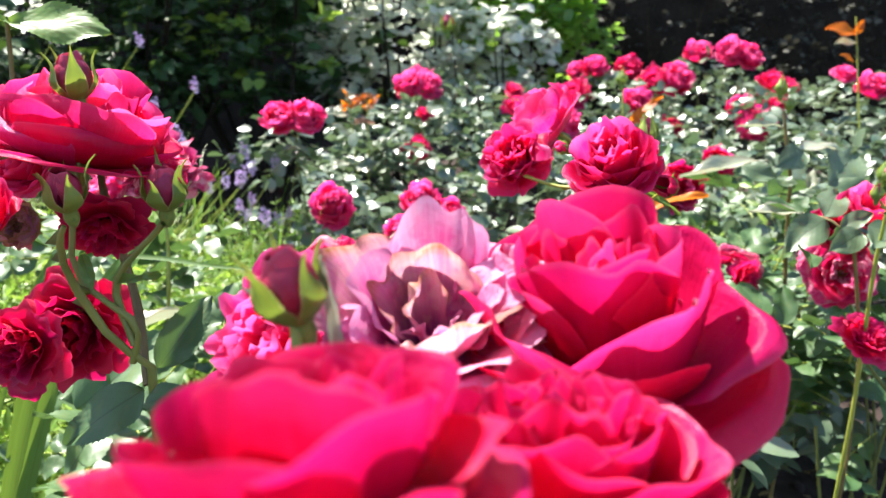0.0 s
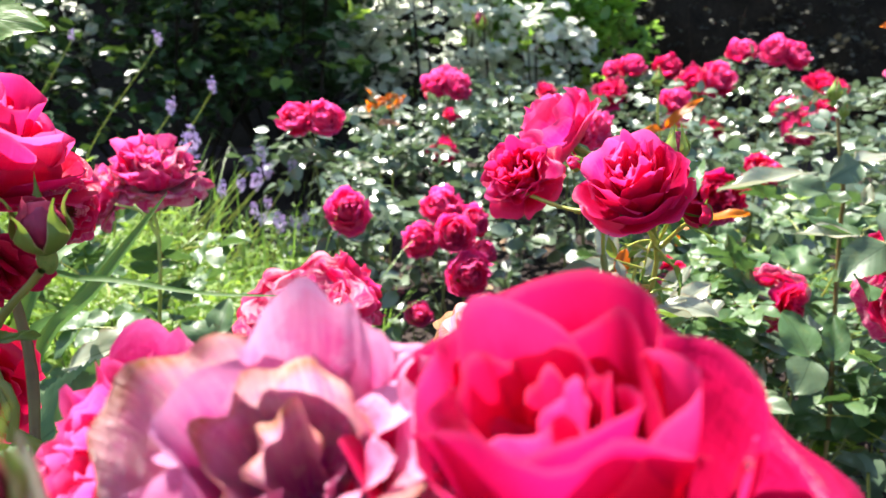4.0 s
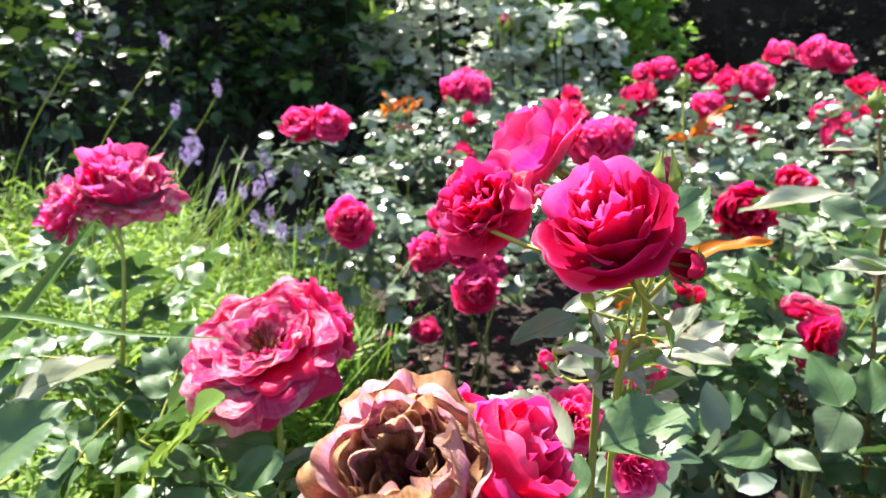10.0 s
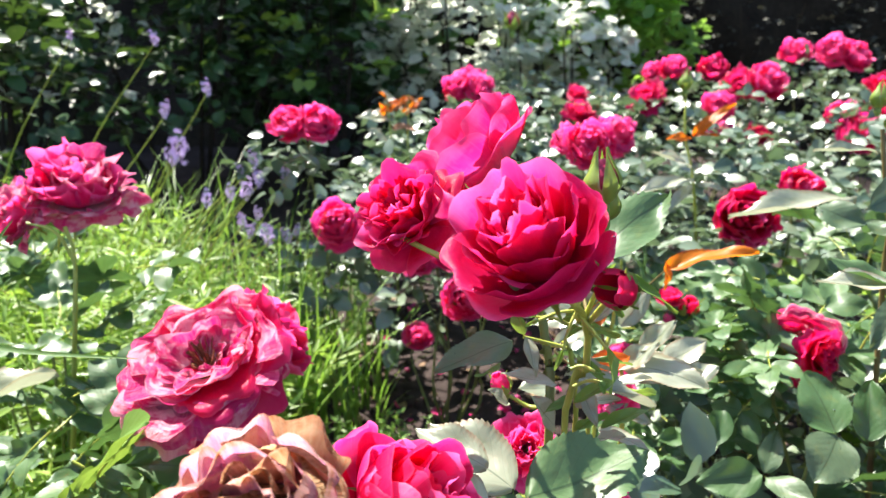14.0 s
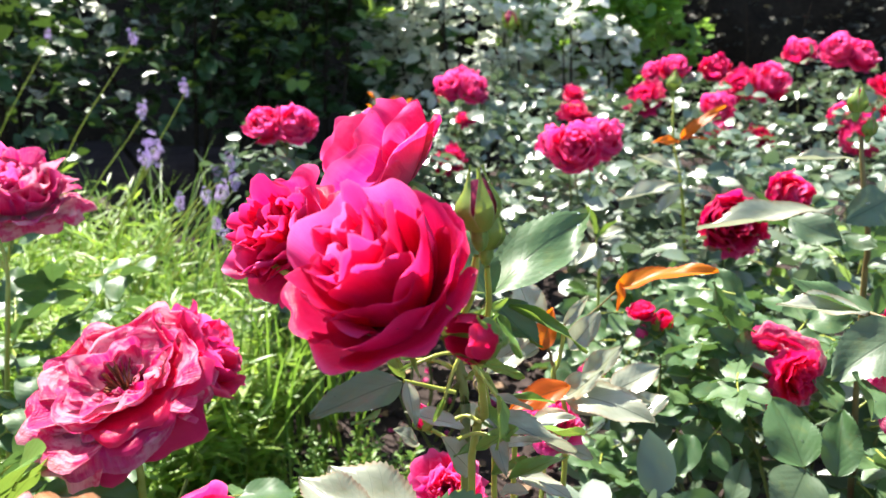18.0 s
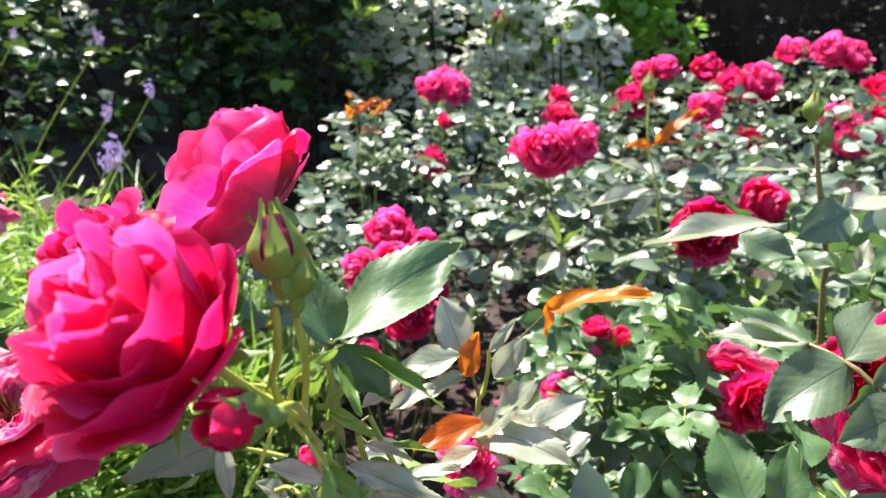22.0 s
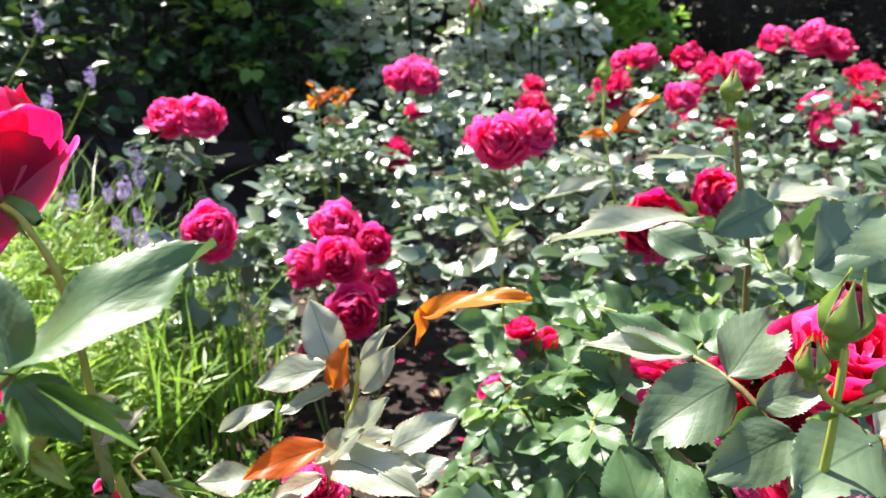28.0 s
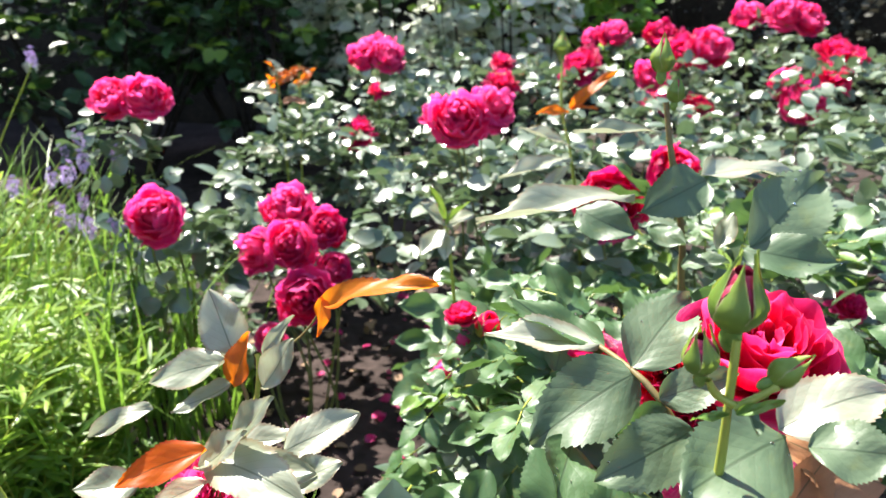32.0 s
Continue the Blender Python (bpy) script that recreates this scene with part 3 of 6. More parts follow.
KITS = {
    "cup": bloom_kit("cup", [PETAL_RED, PETAL_RED, PETAL_PINK], 3),
    "cup_b": bloom_kit("cup", [PETAL_RED], 14),
    "shaggy": bloom_kit("shaggy", [PETAL_RED, PETAL_RED, PETAL_PINK], 17),
    "ruffled": bloom_kit("ruffled", [PETAL_FADED, PETAL_PINK, PETAL_FADED], 18),
    "tulip": bloom_kit("tulip", [PETAL_PINK, PETAL_PINK, PETAL_RED], 140),
    "dome": bloom_kit("dome", [PETAL_PINK, PETAL_PINK, PETAL_RED], 151),
    "dome_b": bloom_kit("dome", [PETAL_RED, PETAL_PINK, PETAL_RED], 152),
    "cup_pink": bloom_kit("cup", [PETAL_PINK], 25),
    "open": bloom_kit("open", [PETAL_RED], 36),
    "open_pink": bloom_kit("open", [PETAL_PINK], 47),
    "open_dark": bloom_kit("open", [PETAL_DARK], 52),
    "pompom": bloom_kit("pompom", [PETAL_PINK, PETAL_PINK, PETAL_RED], 58),
    "pompom_b": bloom_kit("pompom", [PETAL_PINK], 69),
    "pompom_dark": bloom_kit("pompom", [PETAL_RED, PETAL_DARK, PETAL_PINK], 70),
    "faded": bloom_kit("faded", [PETAL_FADED, PETAL_RED, PETAL_FADED], 81),
    "faded_b": bloom_kit("faded", [PETAL_FADED, PETAL_FADED, PETAL_RED], 92),
    "bowl": bloom_kit("bowl", [PETAL_DEEP, PETAL_DEEP, PETAL_RED], 130),
    "bowl_b": bloom_kit("bowl", [PETAL_DEEP], 131),
    "cup_deep": bloom_kit("cup", [PETAL_DEEP], 133),
    "pale": bloom_kit("loose", [PETAL_PALE, PETAL_PALE, PETAL_WILT], 103),
    "withered": bloom_kit("withered", [PETAL_WILT, PETAL_TAN], 114),
    "bud_red": bud_kit(PETAL_BUD, 0.3, 5, (0.4, 0.75), 1.0),
    "bud_half": bud_kit(PETAL_BUD, 0.2, 8, (0.02, 0.2), 1.25),
    "bud_pink": bud_kit(PETAL_PINK, 0.3, 6, (0.1, 0.4), 0.9),
    "bud_fat": bud_kit(PETAL_RED, 0.6, 9, (0.25, 0.6), 0.85),
    "bud_green": bud_kit(PETAL_RED, 0.0, 7, (-0.04, 0.03), 1.12),
}


def drop_mesh():
    a, b = np.meshgrid(np.linspace(0, 2 * np.pi, 11), np.linspace(0, np.pi, 7), indexing="ij")
    return mesh_of("water_drop", np.stack([np.sin(b) * np.cos(a), np.sin(b) * np.sin(a), 0.75 * np.cos(b)], -1).reshape(-1, 3), grid_faces(11, 7), WATER)


DROP = drop_mesh()


def bloom(parent, kind, at, size, axis=(0, 0, 1), spin=0.0, label="", squash=1.0, drops=0):
    """A flower or bud on its bush: size is the radius of a flower, the height of a bud."""
    petals, hip, heart, sepals = KITS[kind]
    m = Matrix.Translation(Vector(at) - parent.location) @ axis_turn(axis, spin) @ Matrix.Diagonal((size, size, size * squash, 1))
    bud = kind.startswith("bud")
    head = part("bud" if bud else "bloom", hip, parent, m, label)
    for me in petals:
        part("petal", me, head)
    for me in sepals:
        part("sepal", me, head)
    if heart:
        part("stamen_tuft", heart, head)
    for k in range(drops):
        me = petals[-1 - int(rng.integers(min(12, len(petals))))]
        v = me.vertices[int(rng.integers(len(me.vertices)))]
        if v.co.z < 0.25:
            continue
        r = rng.uniform(0.008, 0.02)
        n = v.normal if v.normal.z > -0.2 else -v.normal
        part("water_drop", DROP, head, Matrix.Translation(v.co + n * r * 0.5) @ axis_turn(n) @ Matrix.Diagonal((r, r, r, 1)))
    return head


# "pale" is a green leaf lightened to look as if it shines
LEAF_KINDS = (("green", LEAF), ("young", LEAF_YOUNG), ("copper", LEAF_ORANGE), ("pale", LEAF_SHEEN), ("dry", LEAF_DRY), ("grey", LEAF_GREY))
LEAF_FORMS = ((0.33, 0.25, 0.3, 0.25, 0.03), (0.34, 0.17, 0.2, -0.2, 0.035), (0.3, 0.4, 0.15, 0.4, 0.04), (0.35, 0.2, -0.2, -0.35, 0.045))
LEAFLETS = {key: [leaflet_mesh(mat, 200 + 10 * k + n, True, *form) for n, form in enumerate(LEAF_FORMS)] for k, (key, mat) in enumerate(LEAF_KINDS)}
LEAFLETS_LOW = {key: [leaflet_mesh(mat, 260 + 10 * k + n, False, *form) for n, form in enumerate(LEAF_FORMS)] for k, (key, mat) in enumerate(LEAF_KINDS)}


# pale and grey leaves lean to where they mirror the sun at the camera
GLINT_LEAN = Vector((-0.13, -0.32, 0.94))


def leaflet(parent, kind, base, tip, face=(0, 0, 1), which=0, name="leaf", label="", wide=1.0, drops=0):
    """A single leaflet from base to tip whose face looks along face."""
    a, b = Vector(base), Vector(tip)
    y = (b - a)
    n = y.length
    y.normalize()
    z = Vector(face).normalized() + GLINT_LEAN * {"pale": 0.9, "grey": 0.2}.get(kind, 0.0)
    z = (z - y * z.dot(y)).normalized()
    x = y.cross(z)
    m = Matrix((x, y, z)).transposed().to_4x4() @ Matrix.Diagonal((n * wide, n, n, 1))
    off = parent.location if parent.parent is None else Vector((0, 0, 0))
    m = Matrix.Translation(a - off) @ m
    me = LEAFLETS[kind][which % 4]
    leaf = part(name, me, parent, m, label)
    for k in range(drops):
        c = me.vertices[int(rng.integers(len(me.vertices)))].co
        r = rng.uniform(0.006, 0.016)
        part("water_drop", DROP, leaf, Matrix.Translation(c + Vector((0, 0, r * 0.4))) @ Matrix.Diagonal((r / wide, r, r * 0.7, 1)))
    return leaf


def compound_kit(kind, seed):
    """The stalk and five leaflets of one rose leaf, 1 long, along +y."""
    r = np.random.default_rng(seed)
    v, f = tube([(0, 0, 0), (0.01, 0.25, 0.02), (0, 0.55, 0)], 0.012, 0.008, 5, 6)
    stalk = mesh_any("leaf", v, clean(f), STEM_GREEN)
    places = [((0, 0.55, 0), 0.0, 0.46), ((0, 0.48, 0), 1.05, 0.42), ((0, 0.48, 0), -1.05, 0.42), ((0, 0.24, 0.01), 1.2, 0.34), ((0, 0.24, 0.01), -1.2, 0.34)]
    leaves = []
    for k, (p, a, s) in enumerate(places):
        turn = Matrix.Rotation(a + r.uniform(-0.15, 0.15), 4, "Z") @ Matrix.Rotation(r.uniform(-0.3, 0.2), 4, "X") @ Matrix.Rotation(r.uniform(-0.35, 0.35), 4, "Y")
        leaves.append((LEAFLETS_LOW[kind][int(r.integers(4))], Matrix.Translation(p) @ turn @ Matrix.Diagonal((s, s, s, 1))))
    return stalk, leaves


COMPOUND = {key: [compound_kit(key, 300 + 7 * k + 31 * len(key)) for k in range(4)] for key in ("green", "young", "pale")}


def rose_leaf(parent, kind, at, way, length=0.1, roll=0.0, which=0):
    """A whole rose leaf that grows from at along way."""
    stalk, leaves = COMPOUND[kind][which % 4]
    y = Vector(way).normalized()
    z = Vector((0, 0, 1))
    z = (z - y * z.dot(y)).normalized()
    m = Matrix((y.cross(z), y, z)).transposed().to_4x4() @ Matrix.Rotation(roll, 4, "Y")
    head = part("leaf", stalk, parent, Matrix.Translation(Vector(at) - parent.location) @ m @ Matrix.Diagonal((length, length, length, 1)))
    for me, mm in leaves:
        part("leaflet", me, head, mm)
    return head


def small_leaf_shape(width=0.34, nv=6):
    u, v = np.meshgrid(np.array([-1, 0, 1.0]), np.linspace(0, 1, nv), indexing="ij")
    x = u * width * 2.43 * (v + 0.002) ** 0.55 * (1 - v) ** 0.75
    z = 0.25 * np.abs(x) - 0.14 * (v - 0.1) ** 2
    return np.stack([x, v, z], -1).reshape(-1, 3), grid_faces(3, nv), np.stack([(u + 1) / 2, v], -1).reshape(-1, 2)


def scatter_mesh(name, material, at, way, size, face_up=0.8, width=0.34, nv=6, flat=0.5, lean=0.0):
    """Many small leaves in one mesh: at, way: (n, 3); size: (n,)."""
    shape, faces, uv = small_leaf_shape(width, nv)
    n = len(at)
    y = way / np.linalg.norm(way, axis=1)[:, None]
    z = np.stack([flat * rng.standard_normal(n), flat * rng.standard_normal(n) - lean, np.full(n, face_up)], -1)
    z -= y * (z * y).sum(1)[:, None]
    z /= np.linalg.norm(z, axis=1)[:, None] + 1e-9
    x = np.cross(y, z)
    v = at[:, None] + size[:, None, None] * (shape[None, :, 0:1] * x[:, None] + shape[None, :, 1:2] * y[:, None] + shape[None, :, 2:3] * z[:, None])
    f = faces[None] + (np.arange(n) * len(shape))[:, None, None]
    return mesh_of(name, v.reshape(-1, 3), f.reshape(-1, 4), material, np.tile(uv, (n, 1)))


def foliage(parent, centre, radii, count, size=0.036, material=None, top=0.62, name="foliage", gap=0.42, way_up=0.25, lean=0.0):
    """A crown of leaf sprays round a centre: leaves gather towards its outside, with gaps."""
    mats = material or LEAF_MASS
    pts = []
    seed = Vector(centre) * 3
    while len(pts) < count:
        d = rng.standard_normal(3)
        d /= np.linalg.norm(d)
        if d[2] < -0.5:
            continue
        p = np.array(centre) + d * np.array(radii) * rng.uniform(top, 1.06) ** 0.7
        if noise.noise(Vector(p) * 9 + seed) < -0.28 + gap * rng.uniform(-0.6, 0.6) or p[2] < 0.03:
            continue
        pts.append(p)
        for _ in range(4):          # the other leaflets of the same leaf
            pts.append(p + rng.standard_normal(3) * size * (0.55, 0.55, 0.2))
    at = np.array(pts[:count]) - np.array(parent.location)
    out = at + np.array(parent.location) - np.array(centre)
    way = out / (np.linalg.norm(out, axis=1)[:, None] + 1e-6) * 0.5 + rng.standard_normal(at.shape) * 0.7
    way[:, 2] = way[:, 2] * 0.4 + rng.uniform(-0.3, way_up, len(at))
    ob = part(name, scatter_mesh(name, mats, at, way, size * rng.uniform(0.7, 1.3, len(at)), lean=lean), parent)
    return tagged(ob, kind="stuff")


def rose_bush(at, label, group="rose bushes in the bed"):
    return thing("rose_bush", (at[0], at[1], 0.0), label, "rose bush", group)


def cane(parent, top, bend=0.06, r0=0.0026, r1=0.0014, brown=0.4):
    """A cane from the bush's foot to a flower."""
    a = np.array((parent.location.x + rng.uniform(-0.04, 0.04), parent.location.y + rng.uniform(-0.04, 0.04), -0.02))
    b = np.array(top, float)
    mid = a * (1 - brown) + b * brown + np.array((rng.uniform(-bend, bend), rng.uniform(-bend, bend), 0))
    near = a * 0.12 + b * 0.88 + np.array((rng.uniform(-bend, bend) * 0.4, rng.uniform(-bend, bend) * 0.4, 0))
    return stem(parent, [a, mid, near, b], r0, r1, STEM_OLIVE)


def flower(parent, kind, at, size, axis, spin=0.0, label=""):
    """A flower at the end of a cane of its own, with a few leaves below."""
    ax = Vector(axis).normalized()
    bloom(parent, kind, at, size, axis, spin, label)
    foot = Vector(at) - ax * size * 0.36
    cane(parent, foot)


# ---- setting ----
def ground_height(x, y):
    return 0.02 * noise.noise(Vector((x * 2.2, y * 2.2, 0))) + 0.012 * noise.noise(Vector((x * 9, y * 9, 3)))


def ground():
    rings = np.concatenate([np.linspace(0.02, 4.5, 90), np.geomspace(4.9, 260, 26)])
    spokes = 150
    co = []
    for r in rings:
        for k in range(spokes):
            a = 2 * math.pi * k / spokes
            x, y = r * math.cos(a), 1.0 + r * math.sin(a)
            co.append((x, y, ground_height(x, y) if r < 6 else 0.0))
    i, j = np.meshgrid(np.arange(len(rings) - 1), np.arange(spokes), indexing="ij")
    k = (j + 1) % spokes
    f = np.stack([i * spokes + j, (i + 1) * spokes + j, (i + 1) * spokes + k, i * spokes + k], -1).reshape(-1, 4)
    ob = new("ground", mesh_of("ground", co, f, SOIL))
    return tagged(ob, "dark damp garden soil with crumbs and clods", "ground", kind="structure")


ground()


def clods():
    """Crumbs of soil strewn on the bare bed."""
    vs, fs, n = [], [], 0
    for _ in range(1500):
        x, y, r = rng.uniform(-0.6, 0.9), rng.uniform(0.4, 2.4), 0.003 + 0.012 * rng.random() ** 3
        p = rng.standard_normal((8, 3))
        p = p / np.linalg.norm(p, axis=1)[:, None] * r * rng.uniform(0.7, 1.2, (8, 1))
        box = np.array([[sx, sy, sz] for sx in (-1, 1) for sy in (-1, 1) for sz in (-1, 1)]) * r * 0.6 + p * 0.4
        vs.append(box + (x, y, ground_height(x, y) + r * 0.3))
        fs.append(np.array([[0, 1, 3, 2], [4, 6, 7, 5], [0, 4, 5, 1], [2, 3, 7, 6], [0, 2, 6, 4], [1, 5, 7, 3]]) + n)
        n += 8
    ob = new("soil_crumbs", mesh_of("soil_crumbs", np.vstack(vs), np.vstack(fs), SOIL))
    tagged(ob, "loose dark crumbs of soil on the bed", "soil", kind="stuff")


clods()


def strewn(name, material, label, count, xs, ys, size, category):
    x, y = rng.uniform(*xs, count), rng.uniform(*ys, count)
    at = np.array([(a, b, ground_height(a, b) + 0.006) for a, b in zip(x, y)])
    way = rng.standard_normal((count, 3)) * (1, 1, 0.15)
    ob = new(name, scatter_mesh(name, material, at, way, size * rng.uniform(0.6, 1.3, count), 1.0, 0.36, 6, 0.35))
    return tagged(ob, label, category, kind="stuff")


strewn("leaf_litter", LITTER, "dry brown fallen leaves on the soil", 260, (-0.7, 0.8), (0.5, 2.2), 0.028, "leaf litter")
strewn("fallen_petals", PETAL_PINK, "pink petals fallen on the soil", 60, (-0.15, 0.3), (0.9, 1.8), 0.022, "petals")


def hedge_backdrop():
    """A thick hedge, coloured near-black for deep shade, that closes the garden behind the beds."""
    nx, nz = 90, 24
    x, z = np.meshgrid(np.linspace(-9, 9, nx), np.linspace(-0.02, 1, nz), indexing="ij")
    # tops out of view, set to shade both sides and sun the middle
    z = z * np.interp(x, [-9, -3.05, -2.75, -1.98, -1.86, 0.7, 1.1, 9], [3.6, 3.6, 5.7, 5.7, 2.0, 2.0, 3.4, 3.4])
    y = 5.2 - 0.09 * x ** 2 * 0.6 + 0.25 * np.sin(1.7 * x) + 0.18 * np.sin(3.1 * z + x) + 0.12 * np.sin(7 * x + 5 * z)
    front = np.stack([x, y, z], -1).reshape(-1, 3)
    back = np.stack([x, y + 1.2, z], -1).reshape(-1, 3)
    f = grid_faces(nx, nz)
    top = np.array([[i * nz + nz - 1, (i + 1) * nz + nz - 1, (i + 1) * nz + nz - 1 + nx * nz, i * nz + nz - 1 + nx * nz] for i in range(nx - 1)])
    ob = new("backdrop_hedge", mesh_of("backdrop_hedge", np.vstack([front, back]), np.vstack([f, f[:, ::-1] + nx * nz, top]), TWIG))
    return tagged(ob, "dense hedge behind the beds, deep shade put into its near-black colour", "hedge", kind="structure")


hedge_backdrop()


def shrub(at, centre, radii, count, size, material, label, twigs=9, gap=0.42, way_up=0.3, lean=0.0):
    ob = thing("shrub", (*at, 0.0), label, "shrub", "shrubs behind the roses")
    for k in range(twigs):
        a = rng.uniform(0, 6.28)
        tip = np.array(centre) + np.array((math.cos(a), math.sin(a), rng.uniform(0.1, 0.9))) * np.array(radii) * 0.75
        foot = np.array((at[0] + 0.1 * math.cos(a), at[1] + 0.1 * math.sin(a), -0.02))
        stem(ob, [foot, (foot + tip) / 2 + (0.05 * math.cos(a), 0.05 * math.sin(a), 0.1), tip], 0.009, 0.003, TWIG, name="branch")
    foliage(ob, centre, radii, count, size, material, 0.4, "crown", gap, way_up, lean)
    return ob


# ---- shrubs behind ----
shrub((-1.1, 3.0), (-1.1, 3.0, 0.75), (1.0, 0.6, 0.85), 3600, 0.06, LEAF_SHADE, "leafy shrub behind the lavender, its shade put into dark leaves")
shrub((-0.62, 3.6), (-0.62, 3.6, 0.65), (0.7, 0.4, 0.7), 2400, 0.06, LEAF_SHADE, "shrub with a few lit leaves, its shade put into dark leaves")
shrub((-1.5, 2.1), (-1.5, 2.1, 0.5), (0.6, 0.5, 0.45), 600, 0.055, LEAF_SHADE, "low shrub with glossy leaves beside the lavender, coloured dark for shade")
shrub((0.1, 3.15), (0.08, 3.15, 0.72), (0.44, 0.16, 0.54), 1250, 0.058, LEAF_GLINT, "glossy-leaved shrub, sun glints put into its near-white leaves", gap=0.6, lean=0.4)
shrub((0.52, 3.0), (0.5, 3.0, 0.56), (0.36, 0.16, 0.36), 620, 0.055, LEAF_GLINT, "low glossy-leaved shrub before the green one, leaves whitened for sun glints", gap=0.6, lean=0.4)
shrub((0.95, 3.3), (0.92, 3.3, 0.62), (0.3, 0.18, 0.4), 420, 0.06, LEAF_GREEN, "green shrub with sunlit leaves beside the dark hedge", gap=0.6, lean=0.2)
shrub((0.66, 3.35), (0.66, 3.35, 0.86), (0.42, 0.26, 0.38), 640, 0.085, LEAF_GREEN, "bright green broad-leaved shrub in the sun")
shrub((1.9, 4.3), (1.9, 4.3, 0.7), (1.1, 0.5, 0.95), 2600, 0.03, LEAF_DIM_SHADE, "fine-leaved shrub, coloured dark for its shade")
shrub((3.4, 3.9), (3.4, 3.9, 0.7), (1.1, 0.6, 0.9), 1800, 0.04, LEAF_DIM_SHADE, "fine-leaved shrub, coloured dark for its shade")
shrub((-0.5, 2.7), (-0.45, 2.75, 0.75), (0.35, 0.2, 0.4), 170, 0.055, LEAF_BRIGHT, "thin branch with a few sunlit yellow-green leaves", 5, 0.9)
shrub((-1.75, 2.7), (-1.65, 2.6, 0.75), (0.5, 0.3, 0.5), 420, 0.045, LEAF_GLINT, "shrub with glossy sunlit leaves at the edge of the shade")


# ---- far roses ----
b = rose_bush((0.05, 2.00), 'tall rose bush with a cluster of deep pink roses')
flower(b, 'pompom', (0.040, 2.051, 0.570), 0.0581, (-0.3, -0.6, 0.8), 1.7)
flower(b, 'pompom_b', (0.086, 2.027, 0.571), 0.0538, (0.4, -0.6, 0.7), 3.4)
flower(b, 'pompom', (0.072, 2.087, 0.588), 0.0526, (0, -0.2, 1), 5.1)
flower(b, 'open', (0.070, 1.943, 0.501), 0.0271, (0, -0.6, 0.8), 0.5)
flower(b, 'open', (0.033, 1.769, 0.422), 0.0351, (0.2, -0.8, 0.5), 2.2)
flower(b, 'open', (0.010, 1.785, 0.408), 0.0338, (-0.3, -0.7, 0.5), 3.9)
foliage(b, (0.05, 2, 0.36), (0.32, 0.28, 0.22), 620, 0.039)
foliage(b, (0, 1.7, 0.26), (0.3, 0.25, 0.2), 420, 0.039)
b = rose_bush((-0.27, 1.28), 'rose bush with a pair of deep pink roses beside dark shade')
flower(b, 'pompom', (-0.303, 1.255, 0.562), 0.0421, (-0.3, -0.7, 0.7), 5.6)
flower(b, 'pompom_b', (-0.258, 1.245, 0.565), 0.0429, (0.3, -0.75, 0.6), 1.0)
flower(b, 'pompom_b', (-0.207, 1.097, 0.411), 0.0480, (0.1, -0.8, 0.5), 2.7)
foliage(b, (-0.2, 1.3, 0.22), (0.2, 0.16, 0.2), 260, 0.039)
foliage(b, (-0.349, 1.292, 0.504), (0.05, 0.04, 0.06), 45, 0.040)
foliage(b, (-0.286, 1.224, 0.458), (0.06, 0.04, 0.06), 40, 0.036)
b = rose_bush((-0.02, 1.12), 'rose bush heavy with a cluster of magenta roses')
flower(b, 'pompom_b', (-0.025, 1.163, 0.401), 0.0445, (-0.1, -0.7, 0.8), 4.4)
flower(b, 'pompom', (0.024, 1.143, 0.377), 0.0391, (0.4, -0.8, 0.5), 6.1)
flower(b, 'pompom_b', (-0.064, 1.134, 0.346), 0.0421, (-0.5, -0.8, 0.4), 1.6)
flower(b, 'pompom_b', (-0.009, 1.083, 0.372), 0.0435, (0, -0.95, 0.4), 3.3)
flower(b, 'pompom_b', (0.012, 1.044, 0.310), 0.0482, (0.1, -0.95, 0.2), 5.0)
flower(b, 'pompom_b', (0.044, 1.102, 0.331), 0.0295, (0.5, -0.8, 0.2), 0.4)
flower(b, 'cup_pink', (-0.072, 1.167, 0.171), 0.0302, (0, -0.6, 0.8), 2.1)
foliage(b, (-0.1, 1.36, 0.26), (0.14, 0.08, 0.12), 130, 0.038)
foliage(b, (0.34, 1.05, 0.22), (0.13, 0.12, 0.14), 170, 0.038)
b = rose_bush((0.28, 1.22), 'rose bush with two pompon roses in the sun')
flower(b, 'pompom_b', (0.244, 1.231, 0.526), 0.0533, (-0.1, -0.85, 0.5), 3.8)
flower(b, 'pompom_b', (0.293, 1.258, 0.539), 0.0463, (0.4, -0.6, 0.7), 5.5)
flower(b, 'pompom_b', (0.218, 1.272, 0.531), 0.0362, (-0.5, -0.5, 0.7), 0.9)
foliage(b, (0.3, 1.3, 0.3), (0.26, 0.22, 0.2), 520, 0.038)
foliage(b, (0.6, 1.45, 0.3), (0.25, 0.22, 0.2), 420, 0.038)
b = rose_bush((0.22, 2.15), 'rose bush with small red roses in the middle of the bed')
flower(b, 'open', (0.421, 2.218, 0.550), 0.0367, (0, -0.6, 0.8), 2.6)
flower(b, 'open', (0.416, 2.155, 0.496), 0.0519, (0, -0.6, 0.8), 4.3)
flower(b, 'open', (0.698, 2.374, 0.523), 0.0676, (-0.4, -0.6, 0.6), 6.0)
flower(b, 'pompom', (0.852, 2.601, 0.602), 0.0591, (0, -0.6, 0.8), 1.4)
flower(b, 'pompom', (0.797, 2.641, 0.595), 0.0434, (-0.6, -0.4, 0.6), 3.1)
foliage(b, (0.35, 2.2, 0.36), (0.36, 0.26, 0.22), 560, 0.039)
b = rose_bush((0.90, 2.45), 'rose bush crowded with deep pink roses')
flower(b, 'pompom_dark', (1.087, 2.808, 0.590), 0.0714, (0, -0.6, 0.8), 4.8)
